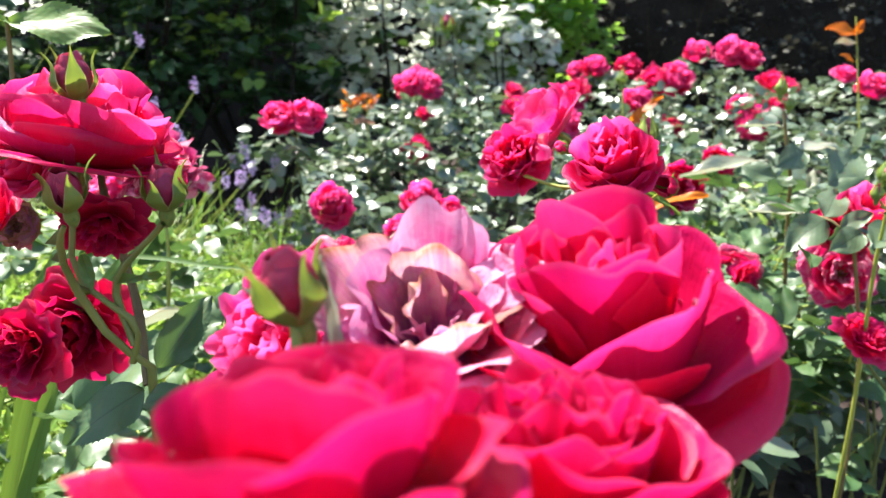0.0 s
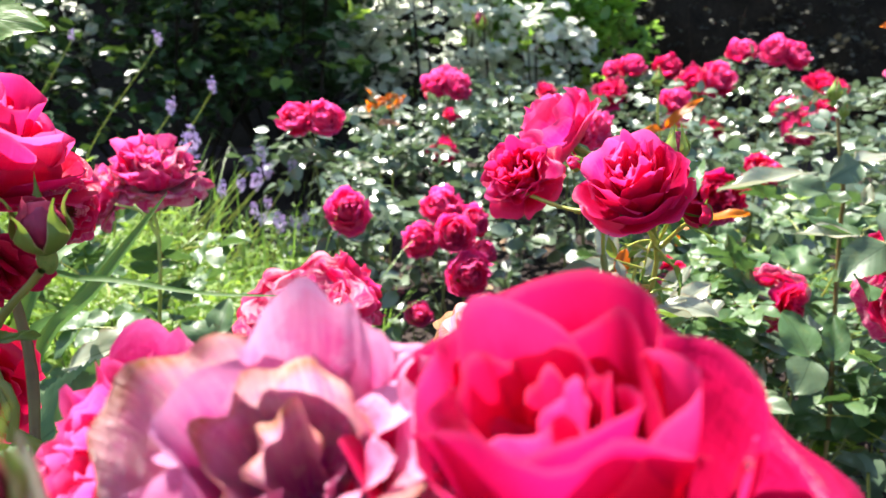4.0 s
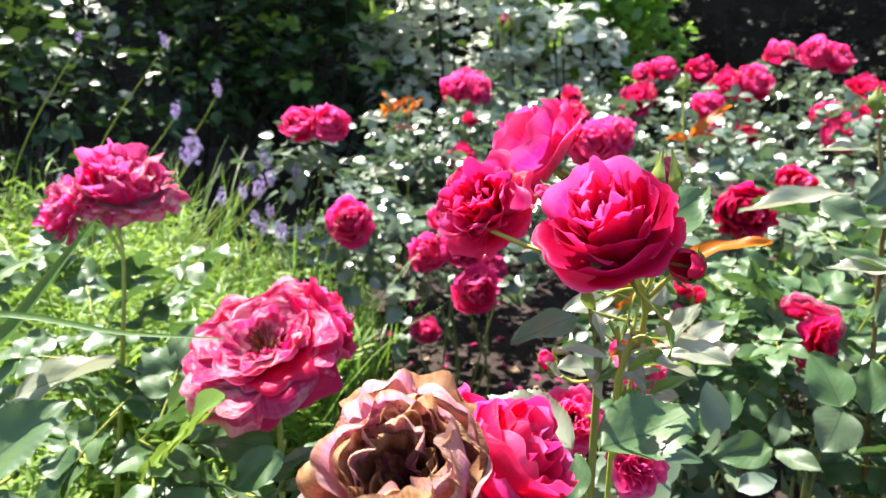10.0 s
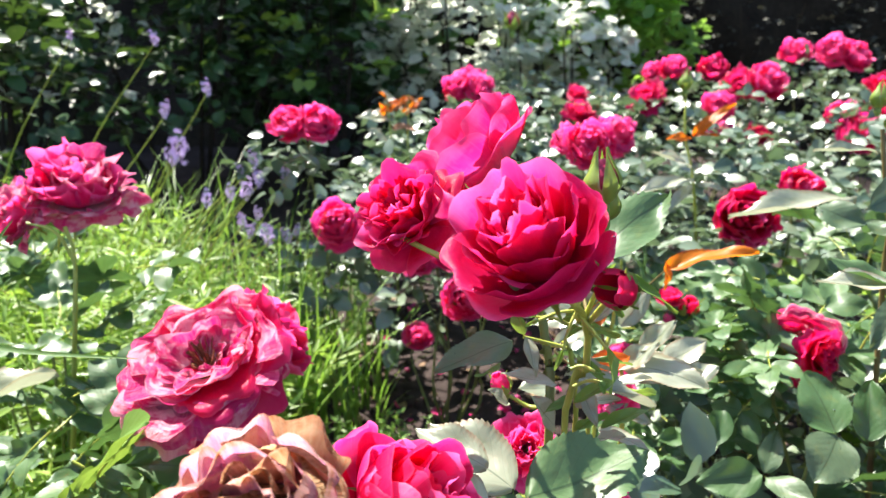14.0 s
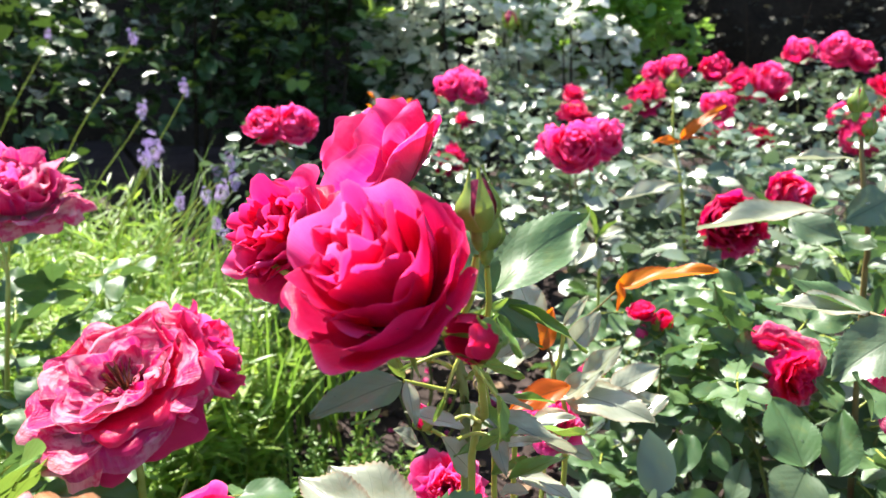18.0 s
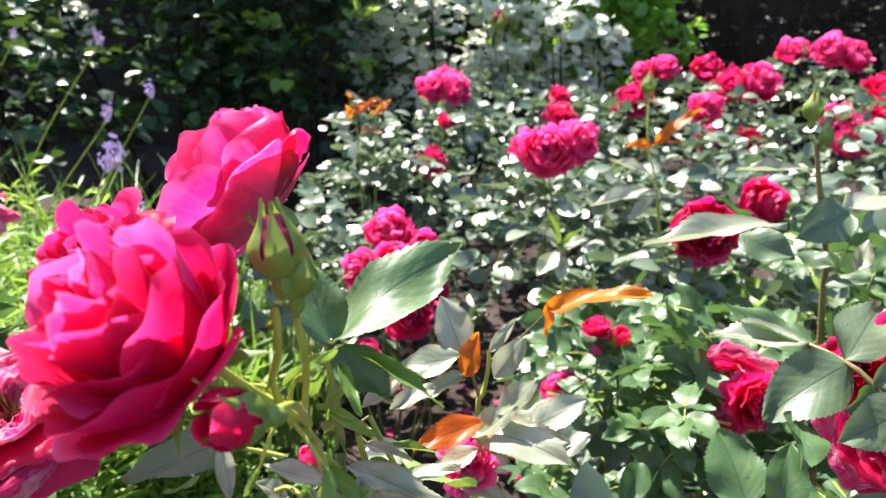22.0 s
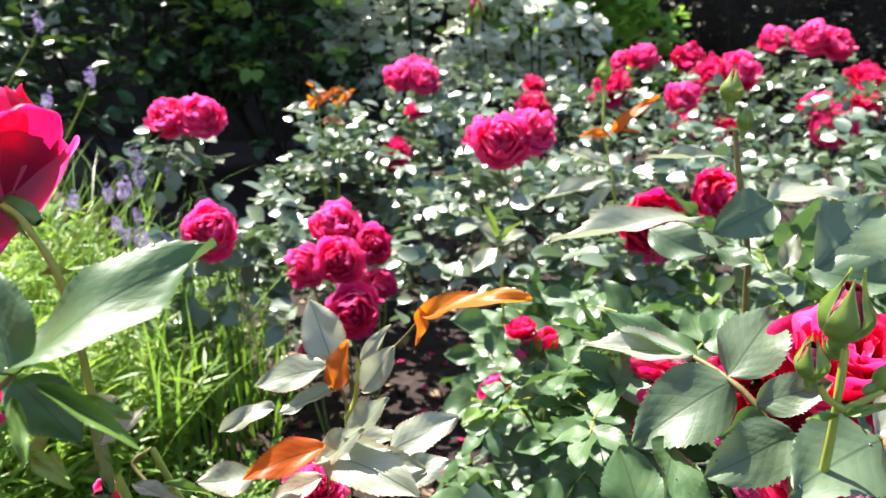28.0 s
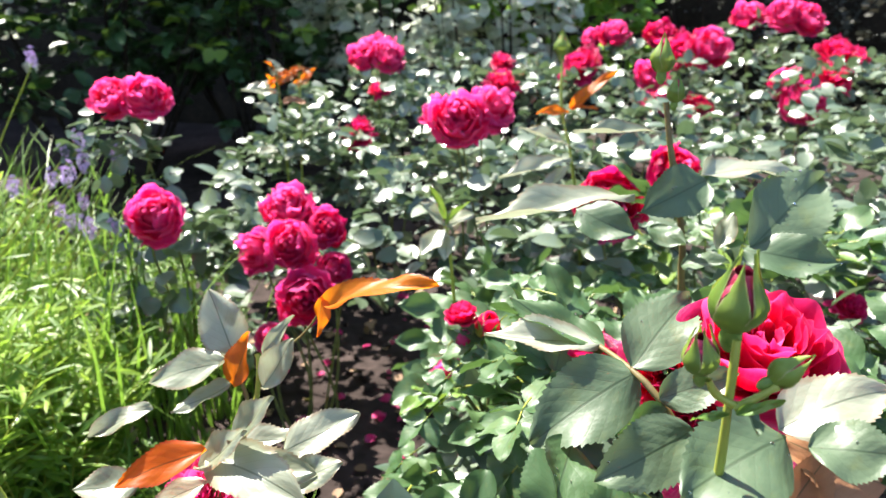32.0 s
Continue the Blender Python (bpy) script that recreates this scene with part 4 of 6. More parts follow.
flower(b, 'open', (1.042, 2.433, 0.564), 0.0690, (-0.4, -0.6, 0.6), 0.2)
flower(b, 'pompom', (1.094, 2.387, 0.565), 0.0763, (0.2, -0.7, 0.6), 1.9)
flower(b, 'pompom_b', (0.856, 2.159, 0.508), 0.0575, (-0.2, -0.7, 0.6), 3.6)
flower(b, 'pompom_b', (0.892, 2.238, 0.424), 0.0546, (0.2, -0.9, 0.4), 5.3)
foliage(b, (0.85, 2.5, 0.38), (0.4, 0.32, 0.22), 760, 0.039)
foliage(b, (0.75, 1.95, 0.3), (0.3, 0.26, 0.2), 480, 0.038)
b = rose_bush((1.45, 2.75), 'rose bush with high pink roses before the dark hedge')
flower(b, 'pompom', (1.439, 2.873, 0.651), 0.0727, (0, -0.6, 0.8), 0.8)
flower(b, 'pompom_b', (1.484, 2.668, 0.666), 0.0748, (-0.3, -0.6, 0.7), 2.5)
flower(b, 'pompom', (1.540, 2.640, 0.646), 0.0694, (0.3, -0.7, 0.6), 4.2)
foliage(b, (1.45, 2.8, 0.4), (0.4, 0.34, 0.24), 700, 0.039)
b = rose_bush((1.35, 2.10), 'rose bush with open roses and orange young leaves')
flower(b, 'open', (1.588, 2.489, 0.542), 0.0747, (0, -0.6, 0.8), 5.9)
flower(b, 'open', (1.507, 2.357, 0.475), 0.0633, (0, -0.6, 0.8), 1.3)
flower(b, 'pompom', (1.282, 2.196, 0.472), 0.0571, (-0.4, -0.6, 0.6), 3.0)
flower(b, 'pompom_b', (1.305, 2.146, 0.429), 0.0779, (0.1, -0.9, 0.4), 4.7)
flower(b, 'open_dark', (1.028, 2.227, 0.412), 0.0487, (0, -0.6, 0.8), 0.1)
flower(b, 'open', (1.656, 2.487, 0.534), 0.0533, (0, -0.6, 0.8), 1.8)
flower(b, 'open', (1.308, 2.207, 0.461), 0.0571, (0, -0.6, 0.8), 3.5)
flower(b, 'open_pink', (1.509, 1.972, 0.613), 0.0427, (0, -0.6, 0.8), 5.2)
flower(b, 'pompom', (1.370, 1.670, 0.580), 0.0557, (0, -0.6, 0.8), 0.6)
foliage(b, (1.4, 2.1, 0.34), (0.42, 0.32, 0.22), 760, 0.039)
foliage(b, (1.15, 1.6, 0.3), (0.36, 0.28, 0.2), 620, 0.039)
foliage(b, (1.9, 2.4, 0.36), (0.4, 0.34, 0.24), 480, 0.039)
foliage(b, (0.98, 1.2, 0.3), (0.26, 0.2, 0.22), 420, 0.039)
foliage(b, (1.3, 1.2, 0.3), (0.24, 0.2, 0.22), 260, 0.039)
b = rose_bush((0.42, 0.95), 'rose bush with deep crimson roses under pale leaves')
flower(b, 'pompom_dark', (0.416, 0.945, 0.470), 0.0515, (-0.2, -0.95, 0.2), 2.3)
flower(b, 'pompom_dark', (0.496, 0.968, 0.500), 0.0400, (0.4, -0.9, 0.3), 4.0)
foliage(b, (0.45, 1, 0.28), (0.2, 0.16, 0.18), 330, 0.038)
foliage(b, (0.78, 1, 0.28), (0.26, 0.22, 0.18), 420, 0.039)
b = rose_bush((0.33, 0.62), 'rose bush with a ruffled fading crimson rose among leaves')
flower(b, 'faded_b', (0.314, 0.575, 0.433), 0.0355, (-0.4, -0.8, 0.3), 5.7)
flower(b, 'open', (0.317, 0.551, 0.437), 0.0267, (0.4, -0.9, 0.2), 1.1)
flower(b, 'cup_b', (0.219, 0.670, 0.440), 0.0150, (-0.1, -0.1, 1), 2.8)
flower(b, 'bud_fat', (0.240, 0.676, 0.422), 0.0270, (0.15, -0.2, 1), 4.5)
flower(b, 'bud_pink', (0.222, 0.674, 0.412), 0.0220, (-0.1, -0.3, 1), 1.5)
flower(b, 'cup_pink', (0.219, 0.816, 0.296), 0.0267, (-0.4, -0.6, 0.5), 6.2)
foliage(b, (0.36, 0.66, 0.22), (0.2, 0.14, 0.2), 260, 0.040)
foliage(b, (0.28, 0.74, 0.18), (0.1, 0.1, 0.16), 120, 0.039)
foliage(b, (0.6, 0.7, 0.22), (0.2, 0.16, 0.2), 220, 0.036)
b = rose_bush((0.70, 0.55), 'rose bush with crimson roses at the edge of the bed')
flower(b, 'faded_b', (0.336, 0.410, 0.490), 0.0357, (-0.2, -0.8, 0.4), 1.7)
flower(b, 'open', (0.293, 0.314, 0.460), 0.0259, (0, -0.6, 0.8), 3.4)
flower(b, 'open', (0.656, 0.803, 0.384), 0.0209, (0, -0.6, 0.8), 5.1)
flower(b, 'open', (0.357, 0.641, 0.412), 0.0308, (0, -0.6, 0.8), 0.5)
foliage(b, (0.75, 0.6, 0.24), (0.22, 0.18, 0.22), 260, 0.036)
b = rose_bush((0.3, 2.75), "rose bush with a single high red bud")
flower(b, "bud_red", (0.268, 2.799, 0.759), 0.0750, (0, 0, 1), 0.5)
foliage(b, (0.3, 2.75, 0.4), (0.3, 0.2, 0.22), 380, 0.039)


# ---- the spray of half-open roses ----
hero = rose_bush((0.03, 0.27), "thorny rose spray with three half-open red roses and buds")
bloom(hero, "cup", (0.001, 0.209, 0.637), 0.0290, (-0.45, -0.5, 0.8), 0.6, "half-open deep pink rose with a spiral heart", 1.2, 24)
bloom(hero, "shaggy", (-0.047, 0.278, 0.637), 0.0260, (-0.5, -0.6, 0.6), 2.1, "ruffled scarlet rose", 1.15, 14)
bloom(hero, "dome", (-0.004, 0.325, 0.652), 0.0345, (-0.8, 0.15, 0.55), 4.0, "half-open rose tilted away, pink in the sun", 1.15, 18)
bloom(hero, "bud_half", (0.024, 0.222, 0.659), 0.0180, (-0.08, 0, 1), 0.3)
bloom(hero, "bud_green", (0.027, 0.228, 0.651), 0.0152, (0.05, 0.05, 1), 1.3)
bloom(hero, "bud_fat", (0.026, 0.187, 0.636), 0.0165, (-0.55, -0.5, 0.25), 2.2, "round red bud")
bloom(hero, "bud_pink", (0.003, 0.349, 0.509), 0.0168, (-0.3, -0.2, 0.8), 2.2)
bloom(hero, "bud_pink", (-0.020, 0.255, 0.650), 0.0112, (-0.8, -0.3, 0.5), 2.9)
stem(hero, [(0.035, 0.290, -0.020), (0.025, 0.270, 0.520), (0.029, 0.251, 0.568), (0.025, 0.237, 0.602), (0.014, 0.227, 0.619), (0.005, 0.216, 0.635), (0.000, 0.213, 0.643)], 0.0019, 0.0014, STEM_GREEN, 9)
stem(hero, [(0.021, 0.236, 0.605), (0.018, 0.228, 0.622), (0.022, 0.222, 0.636), (0.023, 0.218, 0.651)], 0.0013, 0.0012, STEM_GREEN, 2)
stem(hero, [(0.024, 0.237, 0.605), (0.028, 0.229, 0.627), (0.027, 0.225, 0.645)], 0.0012, 0.001, STEM_GREEN, 0)
stem(hero, [(0.026, 0.236, 0.604), (0.028, 0.213, 0.624), (0.027, 0.190, 0.635)], 0.0012, 0.0011, STEM_GREEN, 0)
stem(hero, [(0.025, 0.237, 0.607), (0.025, 0.248, 0.614), (0.030, 0.262, 0.619)], 0.0011, 0.0008, STEM_BROWN, 0)
stem(hero, [(0.034, 0.322, -0.020), (0.024, 0.302, 0.491), (0.023, 0.309, 0.546), (0.021, 0.312, 0.560), (0.019, 0.316, 0.575)], 0.0026, 0.0023, STEM_MID, 6)
stem(hero, [(0.019, 0.316, 0.575), (0.015, 0.317, 0.622), (0.005, 0.318, 0.646), (-0.002, 0.319, 0.652)], 0.0016, 0.0011, STEM_GREEN, 2)
stem(hero, [(0.060, 0.339, -0.020), (0.050, 0.319, 0.476), (0.049, 0.318, 0.521), (0.041, 0.320, 0.541), (0.034, 0.323, 0.555)], 0.0015, 0.0013, STEM_GREEN, 5)
stem(hero, [(0.035, 0.314, 0.545), (0.028, 0.319, 0.551), (0.034, 0.323, 0.555)], 0.0009, 0.0007, STEM_BROWN, 0)
stem(hero, [(0.004, 0.217, 0.634), (-0.025, 0.240, 0.627), (-0.054, 0.260, 0.634)], 0.0014, 0.0012, STEM_GREEN, 3)
stem(hero, [(0.017, 0.238, 0.591), (0.008, 0.237, 0.594), (-0.002, 0.234, 0.598)], 0.0009, 0.0007, STEM_GREEN, 3)
leaflet(hero, 'grey', (-0.004, 0.255, 0.586), (-0.040, 0.244, 0.580), (-0.15, -0.6, 0.75), 1, wide=0.66, drops=3)
leaflet(hero, 'young', (-0.002, 0.234, 0.599), (-0.007, 0.234, 0.612), (-0.5, -0.8, 0.3), 0, wide=0.66)
leaflet(hero, 'pale', (-0.001, 0.234, 0.598), (0.003, 0.225, 0.584), (0.3, -0.8, 0.4), 2, wide=0.57)
leaflet(hero, 'young', (-0.011, 0.238, 0.584), (-0.022, 0.236, 0.578), (0, -0.5, -0.8), 2, wide=0.57)
leaflet(hero, 'green', (0.029, 0.261, 0.619), (0.074, 0.296, 0.650), (-0.72, -0.68, -0.12), 1, wide=0.59, drops=6)
leaflet(hero, 'green', (0.030, 0.261, 0.619), (0.018, 0.275, 0.647), (0.5, -0.8, 0.2), 0, wide=0.78)
leaflet(hero, 'green', (0.031, 0.261, 0.618), (0.050, 0.252, 0.604), (0.3, -0.75, 0.55), 2, wide=1.02)
leaflet(hero, 'young', (0.038, 0.258, 0.618), (0.069, 0.250, 0.603), (0.1, -0.5, 0.8), 2, wide=0.26, label='narrow curled yellow-green leaflet')
leaflet(hero, 'young', (0.033, 0.255, 0.616), (0.041, 0.243, 0.602), (0.4, -0.7, 0.4), 3, wide=0.3)
leaflet(hero, 'young', (0.019, 0.235, 0.618), (0.036, 0.240, 0.627), (0.1, -0.6, 0.7), 3, wide=0.34)
leaflet(hero, 'young', (0.026, 0.239, 0.612), (0.031, 0.234, 0.626), (0.5, -0.8, 0.1), 3, wide=0.41)
leaflet(hero, 'young', (0.048, 0.259, 0.614), (0.061, 0.260, 0.606), (0.2, -0.6, 0.7), 3, wide=0.33)
leaflet(hero, 'young', (0.046, 0.253, 0.607), (0.051, 0.251, 0.603), (0, -0.5, -0.8), 2, wide=0.74)
stem(hero, [(0.018, 0.233, 0.610), (0.011, 0.231, 0.610), (0.003, 0.228, 0.608)], 0.0008, 0.0006, STEM_GREEN, 3)
leaflet(hero, 'young', (0.003, 0.228, 0.608), (-0.003, 0.226, 0.606), (0.1, -0.6, 0.8), 0, wide=0.41)
stem(hero, [(0.017, 0.231, 0.604), (0.010, 0.230, 0.608), (0.002, 0.229, 0.609)], 0.0008, 0.0006, STEM_GREEN, 3)
leaflet(hero, 'young', (0.002, 0.229, 0.609), (-0.004, 0.227, 0.611), (0.1, -0.6, 0.8), 3, wide=0.41)
stem(hero, [(0.019, 0.234, 0.614), (0.014, 0.234, 0.618), (0.009, 0.232, 0.620)], 0.0008, 0.0006, STEM_GREEN, 3)
leaflet(hero, 'young', (0.009, 0.232, 0.620), (0.005, 0.231, 0.622), (0.1, -0.6, 0.8), 1, wide=0.41)
stem(hero, [(0.020, 0.233, 0.611), (0.016, 0.229, 0.605), (0.013, 0.225, 0.596)], 0.0008, 0.0006, STEM_GREEN, 3)
leaflet(hero, 'young', (0.013, 0.225, 0.596), (0.009, 0.220, 0.589), (0.1, -0.6, 0.8), 2, wide=0.41)
stem(hero, [(0.021, 0.234, 0.614), (0.023, 0.234, 0.620), (0.026, 0.233, 0.623)], 0.0008, 0.0006, STEM_GREEN, 3)
leaflet(hero, 'young', (0.026, 0.233, 0.623), (0.028, 0.232, 0.626), (0.1, -0.6, 0.8), 3, wide=0.41)
stem(hero, [(0.017, 0.226, 0.587), (0.021, 0.225, 0.589), (0.026, 0.222, 0.588)], 0.0008, 0.0006, STEM_GREEN, 3)
leaflet(hero, 'young', (0.026, 0.222, 0.588), (0.030, 0.220, 0.587), (0.1, -0.6, 0.8), 3, wide=0.41)
stem(hero, [(0.018, 0.224, 0.580), (0.023, 0.223, 0.583), (0.028, 0.221, 0.584)], 0.0008, 0.0006, STEM_GREEN, 3)
leaflet(hero, 'young', (0.028, 0.221, 0.584), (0.032, 0.219, 0.585), (0.1, -0.6, 0.8), 0, wide=0.41)
stem(hero, [(0.019, 0.235, 0.610), (0.026, 0.231, 0.602), (0.033, 0.226, 0.594)], 0.0009, 0.0007, STEM_GREEN, 6)
leaflet(hero, 'young', (0.032, 0.227, 0.596), (0.032, 0.214, 0.582), (0.75, -0.6, 0.2), 2, wide=0.61)
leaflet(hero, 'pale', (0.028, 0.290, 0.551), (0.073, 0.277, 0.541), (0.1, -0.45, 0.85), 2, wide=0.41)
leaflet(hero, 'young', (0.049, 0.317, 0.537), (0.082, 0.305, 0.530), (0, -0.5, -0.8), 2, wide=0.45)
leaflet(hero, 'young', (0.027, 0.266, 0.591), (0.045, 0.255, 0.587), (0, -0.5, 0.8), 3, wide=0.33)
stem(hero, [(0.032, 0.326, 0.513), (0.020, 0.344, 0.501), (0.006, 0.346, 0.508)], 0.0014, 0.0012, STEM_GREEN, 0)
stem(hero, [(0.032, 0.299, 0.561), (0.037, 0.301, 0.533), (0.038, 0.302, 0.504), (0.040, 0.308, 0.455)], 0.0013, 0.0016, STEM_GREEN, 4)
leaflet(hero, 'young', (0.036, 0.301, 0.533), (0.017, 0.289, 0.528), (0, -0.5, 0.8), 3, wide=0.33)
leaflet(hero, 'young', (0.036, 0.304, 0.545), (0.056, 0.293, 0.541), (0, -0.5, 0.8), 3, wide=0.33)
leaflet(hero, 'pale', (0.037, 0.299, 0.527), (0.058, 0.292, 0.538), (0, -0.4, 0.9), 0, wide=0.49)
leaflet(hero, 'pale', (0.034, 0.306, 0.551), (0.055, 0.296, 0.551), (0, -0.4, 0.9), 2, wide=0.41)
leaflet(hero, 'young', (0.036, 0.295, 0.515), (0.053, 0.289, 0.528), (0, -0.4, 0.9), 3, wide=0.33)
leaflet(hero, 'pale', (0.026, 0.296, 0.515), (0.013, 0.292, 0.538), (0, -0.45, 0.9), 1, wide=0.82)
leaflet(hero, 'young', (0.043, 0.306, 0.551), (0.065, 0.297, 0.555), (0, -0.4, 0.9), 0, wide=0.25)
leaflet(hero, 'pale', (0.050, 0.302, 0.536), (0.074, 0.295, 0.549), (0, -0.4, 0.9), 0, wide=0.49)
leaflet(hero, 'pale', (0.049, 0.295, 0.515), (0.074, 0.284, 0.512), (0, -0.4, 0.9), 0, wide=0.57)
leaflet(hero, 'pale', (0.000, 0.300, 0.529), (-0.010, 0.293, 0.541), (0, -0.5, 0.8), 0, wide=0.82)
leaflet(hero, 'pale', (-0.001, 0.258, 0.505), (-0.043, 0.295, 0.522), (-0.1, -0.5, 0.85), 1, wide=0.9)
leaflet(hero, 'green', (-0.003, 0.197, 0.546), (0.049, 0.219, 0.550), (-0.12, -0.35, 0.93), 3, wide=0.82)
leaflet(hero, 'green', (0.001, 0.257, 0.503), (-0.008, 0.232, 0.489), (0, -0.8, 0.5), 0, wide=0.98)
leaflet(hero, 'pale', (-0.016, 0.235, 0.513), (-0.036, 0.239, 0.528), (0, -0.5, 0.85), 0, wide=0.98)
stem(hero, [(0.055, 0.303, -0.020), (0.045, 0.283, 0.212), (0.009, 0.259, 0.473), (0.002, 0.257, 0.503)], 0.002, 0.0012, STEM_GREEN, 0)
for k in range(10):
    foot = Vector((0.024 + rng.uniform(-0.004, 0.02), 0.27 + rng.uniform(-0.02, 0.02), rng.uniform(0.53, 0.6)))
    tip = foot + Vector((rng.uniform(-0.6, 1), rng.uniform(-0.8, 0.2), rng.uniform(-0.4, 0.7))).normalized() * rng.uniform(0.018, 0.03)
    leaflet(hero, ("young", "pale")[k % 2], foot, tip, (rng.uniform(-0.3, 0.3), -0.4, 0.85), k, wide=0.45)
bloom(hero, "open_pink", (0.016, 0.327, 0.482), 0.0213, (-0.2, -0.6, 0.6), 0.9)
bloom(hero, "open_pink", (0.053, 0.308, 0.460), 0.0207, (0.2, -0.6, 0.6), 1.9)


# ---- withered and faded roses in front ----
b = rose_bush((-0.06, 0.19), "rose cane with a withered brown-edged rose")
bloom(b, "withered", (-0.090, 0.141, 0.567), 0.0355, (-0.1, -0.5, 0.8), 2.6, "withered pale rose with brown crisp edges")
bloom(b, "dome_b", (-0.056, 0.180, 0.545), 0.0330, (0.6, -0.05, 0.7), 1.6, "fresh deep pink rose")
stem(b, [(-0.070, 0.147, -0.020), (-0.080, 0.127, 0.311), (-0.082, 0.154, 0.468), (-0.085, 0.160, 0.537)], 0.0032, 0.002, STEM_GREEN, 3)
stem(b, [(-0.072, 0.174, -0.020), (-0.082, 0.154, 0.468), (-0.058, 0.176, 0.506), (-0.045, 0.183, 0.533)], 0.0024, 0.0016, STEM_GREEN, 0)
leaflet(b, 'green', (-0.036, 0.191, 0.524), (-0.017, 0.163, 0.506), (0, -0.7, 0.6), 0, wide=0.9)
leaflet(b, 'pale', (-0.016, 0.235, 0.533), (-0.049, 0.259, 0.541), (0, -0.4, 0.9), 1, wide=0.74)
b = rose_bush((-0.2, 0.46), "rose cane with a blown fading rose, petals streaked white")
bloom(b, "faded", (-0.208, 0.432, 0.487), 0.0640, (-0.12, -0.38, 0.9), 0.4, "blown rose, magenta petals streaked white round a brown heart")
bloom(b, "tulip", (-0.186, 0.475, 0.483), 0.0380, (0.75, 0.3, 0.5), 1.4)
stem(b, [(-0.204, 0.404, -0.020), (-0.214, 0.384, 0.037), (-0.199, 0.412, 0.369), (-0.202, 0.423, 0.441), (-0.212, 0.427, 0.468)], 0.0032, 0.0022, STEM_GREEN, 3)
leaflet(b, 'green', (-0.208, 0.426, 0.400), (-0.262, 0.400, 0.425), (-0.2, -0.6, 0.8), 1, wide=0.82)
leaflet(b, 'green', (-0.184, 0.359, 0.439), (-0.224, 0.354, 0.415), (-0.3, -0.7, 0.6), 2, wide=0.98)
leaflet(b, 'green', (-0.389, 0.307, 0.444), (-0.321, 0.341, 0.497), (-0.25, -0.75, 0.5), 0, wide=0.82)
leaflet(b, 'pale', (-0.440, 0.470, 0.421), (-0.349, 0.478, 0.461), (0, -0.45, 0.9), 2, wide=0.66)
stem(b, [(-0.354, 0.371, -0.020), (-0.364, 0.351, 0.044), (-0.353, 0.308, 0.384), (-0.378, 0.304, 0.434), (-0.389, 0.307, 0.444)], 0.002, 0.0012, STEM_GREEN, 0)
b = rose_bush((-0.4, 0.62), "rose cane with two ruffled fading roses")
bloom(b, "ruffled", (-0.400, 0.657, 0.560), 0.0540, (0.15, -0.3, 0.95), 2.0, "ruffled rose, crimson petals with white creases")
bloom(b, "ruffled", (-0.437, 0.640, 0.548), 0.0390, (-0.7, -0.3, 0.45), 4.0)
stem(b, [(-0.432, 0.592, -0.020), (-0.442, 0.572, 0.070), (-0.387, 0.566, 0.401), (-0.381, 0.591, 0.515), (-0.388, 0.596, 0.549)], 0.003, 0.0018, STEM_GREEN, 0)
stem(b, [(-0.381, 0.591, 0.515), (-0.397, 0.595, 0.544), (-0.425, 0.599, 0.552)], 0.0018, 0.0013, STEM_GREEN, 0)


# ---- big roses at the start ----
b = rose_bush((-0.1, 0.06), "rose bush with large deep pink roses close together")
bloom(b, "bowl", (-0.103, -0.050, 0.635), 0.0345, (-0.28, -0.12, 0.95), 3.4, "large deep pink rose, wide open", 1.5, 26)
bloom(b, "pale", (-0.150, -0.041, 0.647), 0.0264, (-0.1, -0.4, 0.9), 0.9, "collapsing pale pink rose with limp petals", 1.15)
bloom(b, "open_pink", (-0.193, 0.001, 0.628), 0.0287, (-0.5, -0.6, 0.6), 0.2)
bloom(b, "bud_red", (-0.182, -0.075, 0.670), 0.0170, (-0.25, -0.1, 1), 0.4)
bloom(b, "bowl_b", (-0.177, -0.131, 0.663), 0.0228, (-0.1, 0.25, 1), 5.0, "large red rose close by", drops=14)
bloom(b, "cup_deep", (-0.136, -0.105, 0.641), 0.0278, (0.1, 0.12, 1), 1.2, "", 0.8)
stem(b, [(-0.103, 0.019, -0.020), (-0.113, -0.001, 0.384), (-0.100, -0.010, 0.566), (-0.096, -0.041, 0.638)], 0.0034, 0.002, STEM_GREEN, 0)
stem(b, [(-0.103, 0.019, -0.020), (-0.113, -0.001, 0.384), (-0.144, -0.033, 0.608), (-0.153, -0.035, 0.646)], 0.003, 0.0018, STEM_GREEN, 0)
stem(b, [(-0.151, -0.037, 0.592), (-0.179, -0.077, 0.654), (-0.183, -0.076, 0.669)], 0.0016, 0.0012, STEM_GREEN, 0)
leaflet(b, 'pale', (-0.179, -0.073, 0.669), (-0.194, -0.069, 0.674), (0, -0.5, 0.8), 3, wide=0.25)
leaflet(b, 'pale', (-0.175, -0.076, 0.660), (-0.178, -0.069, 0.681), (0.6, -0.7, 0.3), 3, wide=0.25)
b = rose_bush((-0.27, 0.12), "rose bush with a large rose behind three pointed buds")
bloom(b, "dome_b", (-0.287, 0.107, 0.672), 0.0430, (0.25, 0.05, 0.97), 0.8, "large deep pink rose in side view", 0.85, 14)
bloom(b, "faded_b", (-0.256, 0.121, 0.660), 0.0118, (0.6, -0.6, 0.2), 2.8)
bloom(b, "open_dark", (-0.276, 0.098, 0.648), 0.0180, (0.1, -0.6, -0.4), 1.8, "drooping dark crimson rose")
bloom(b, "open_dark", (-0.306, 0.132, 0.587), 0.0273, (-0.2, -0.8, 0.1), 2.8)
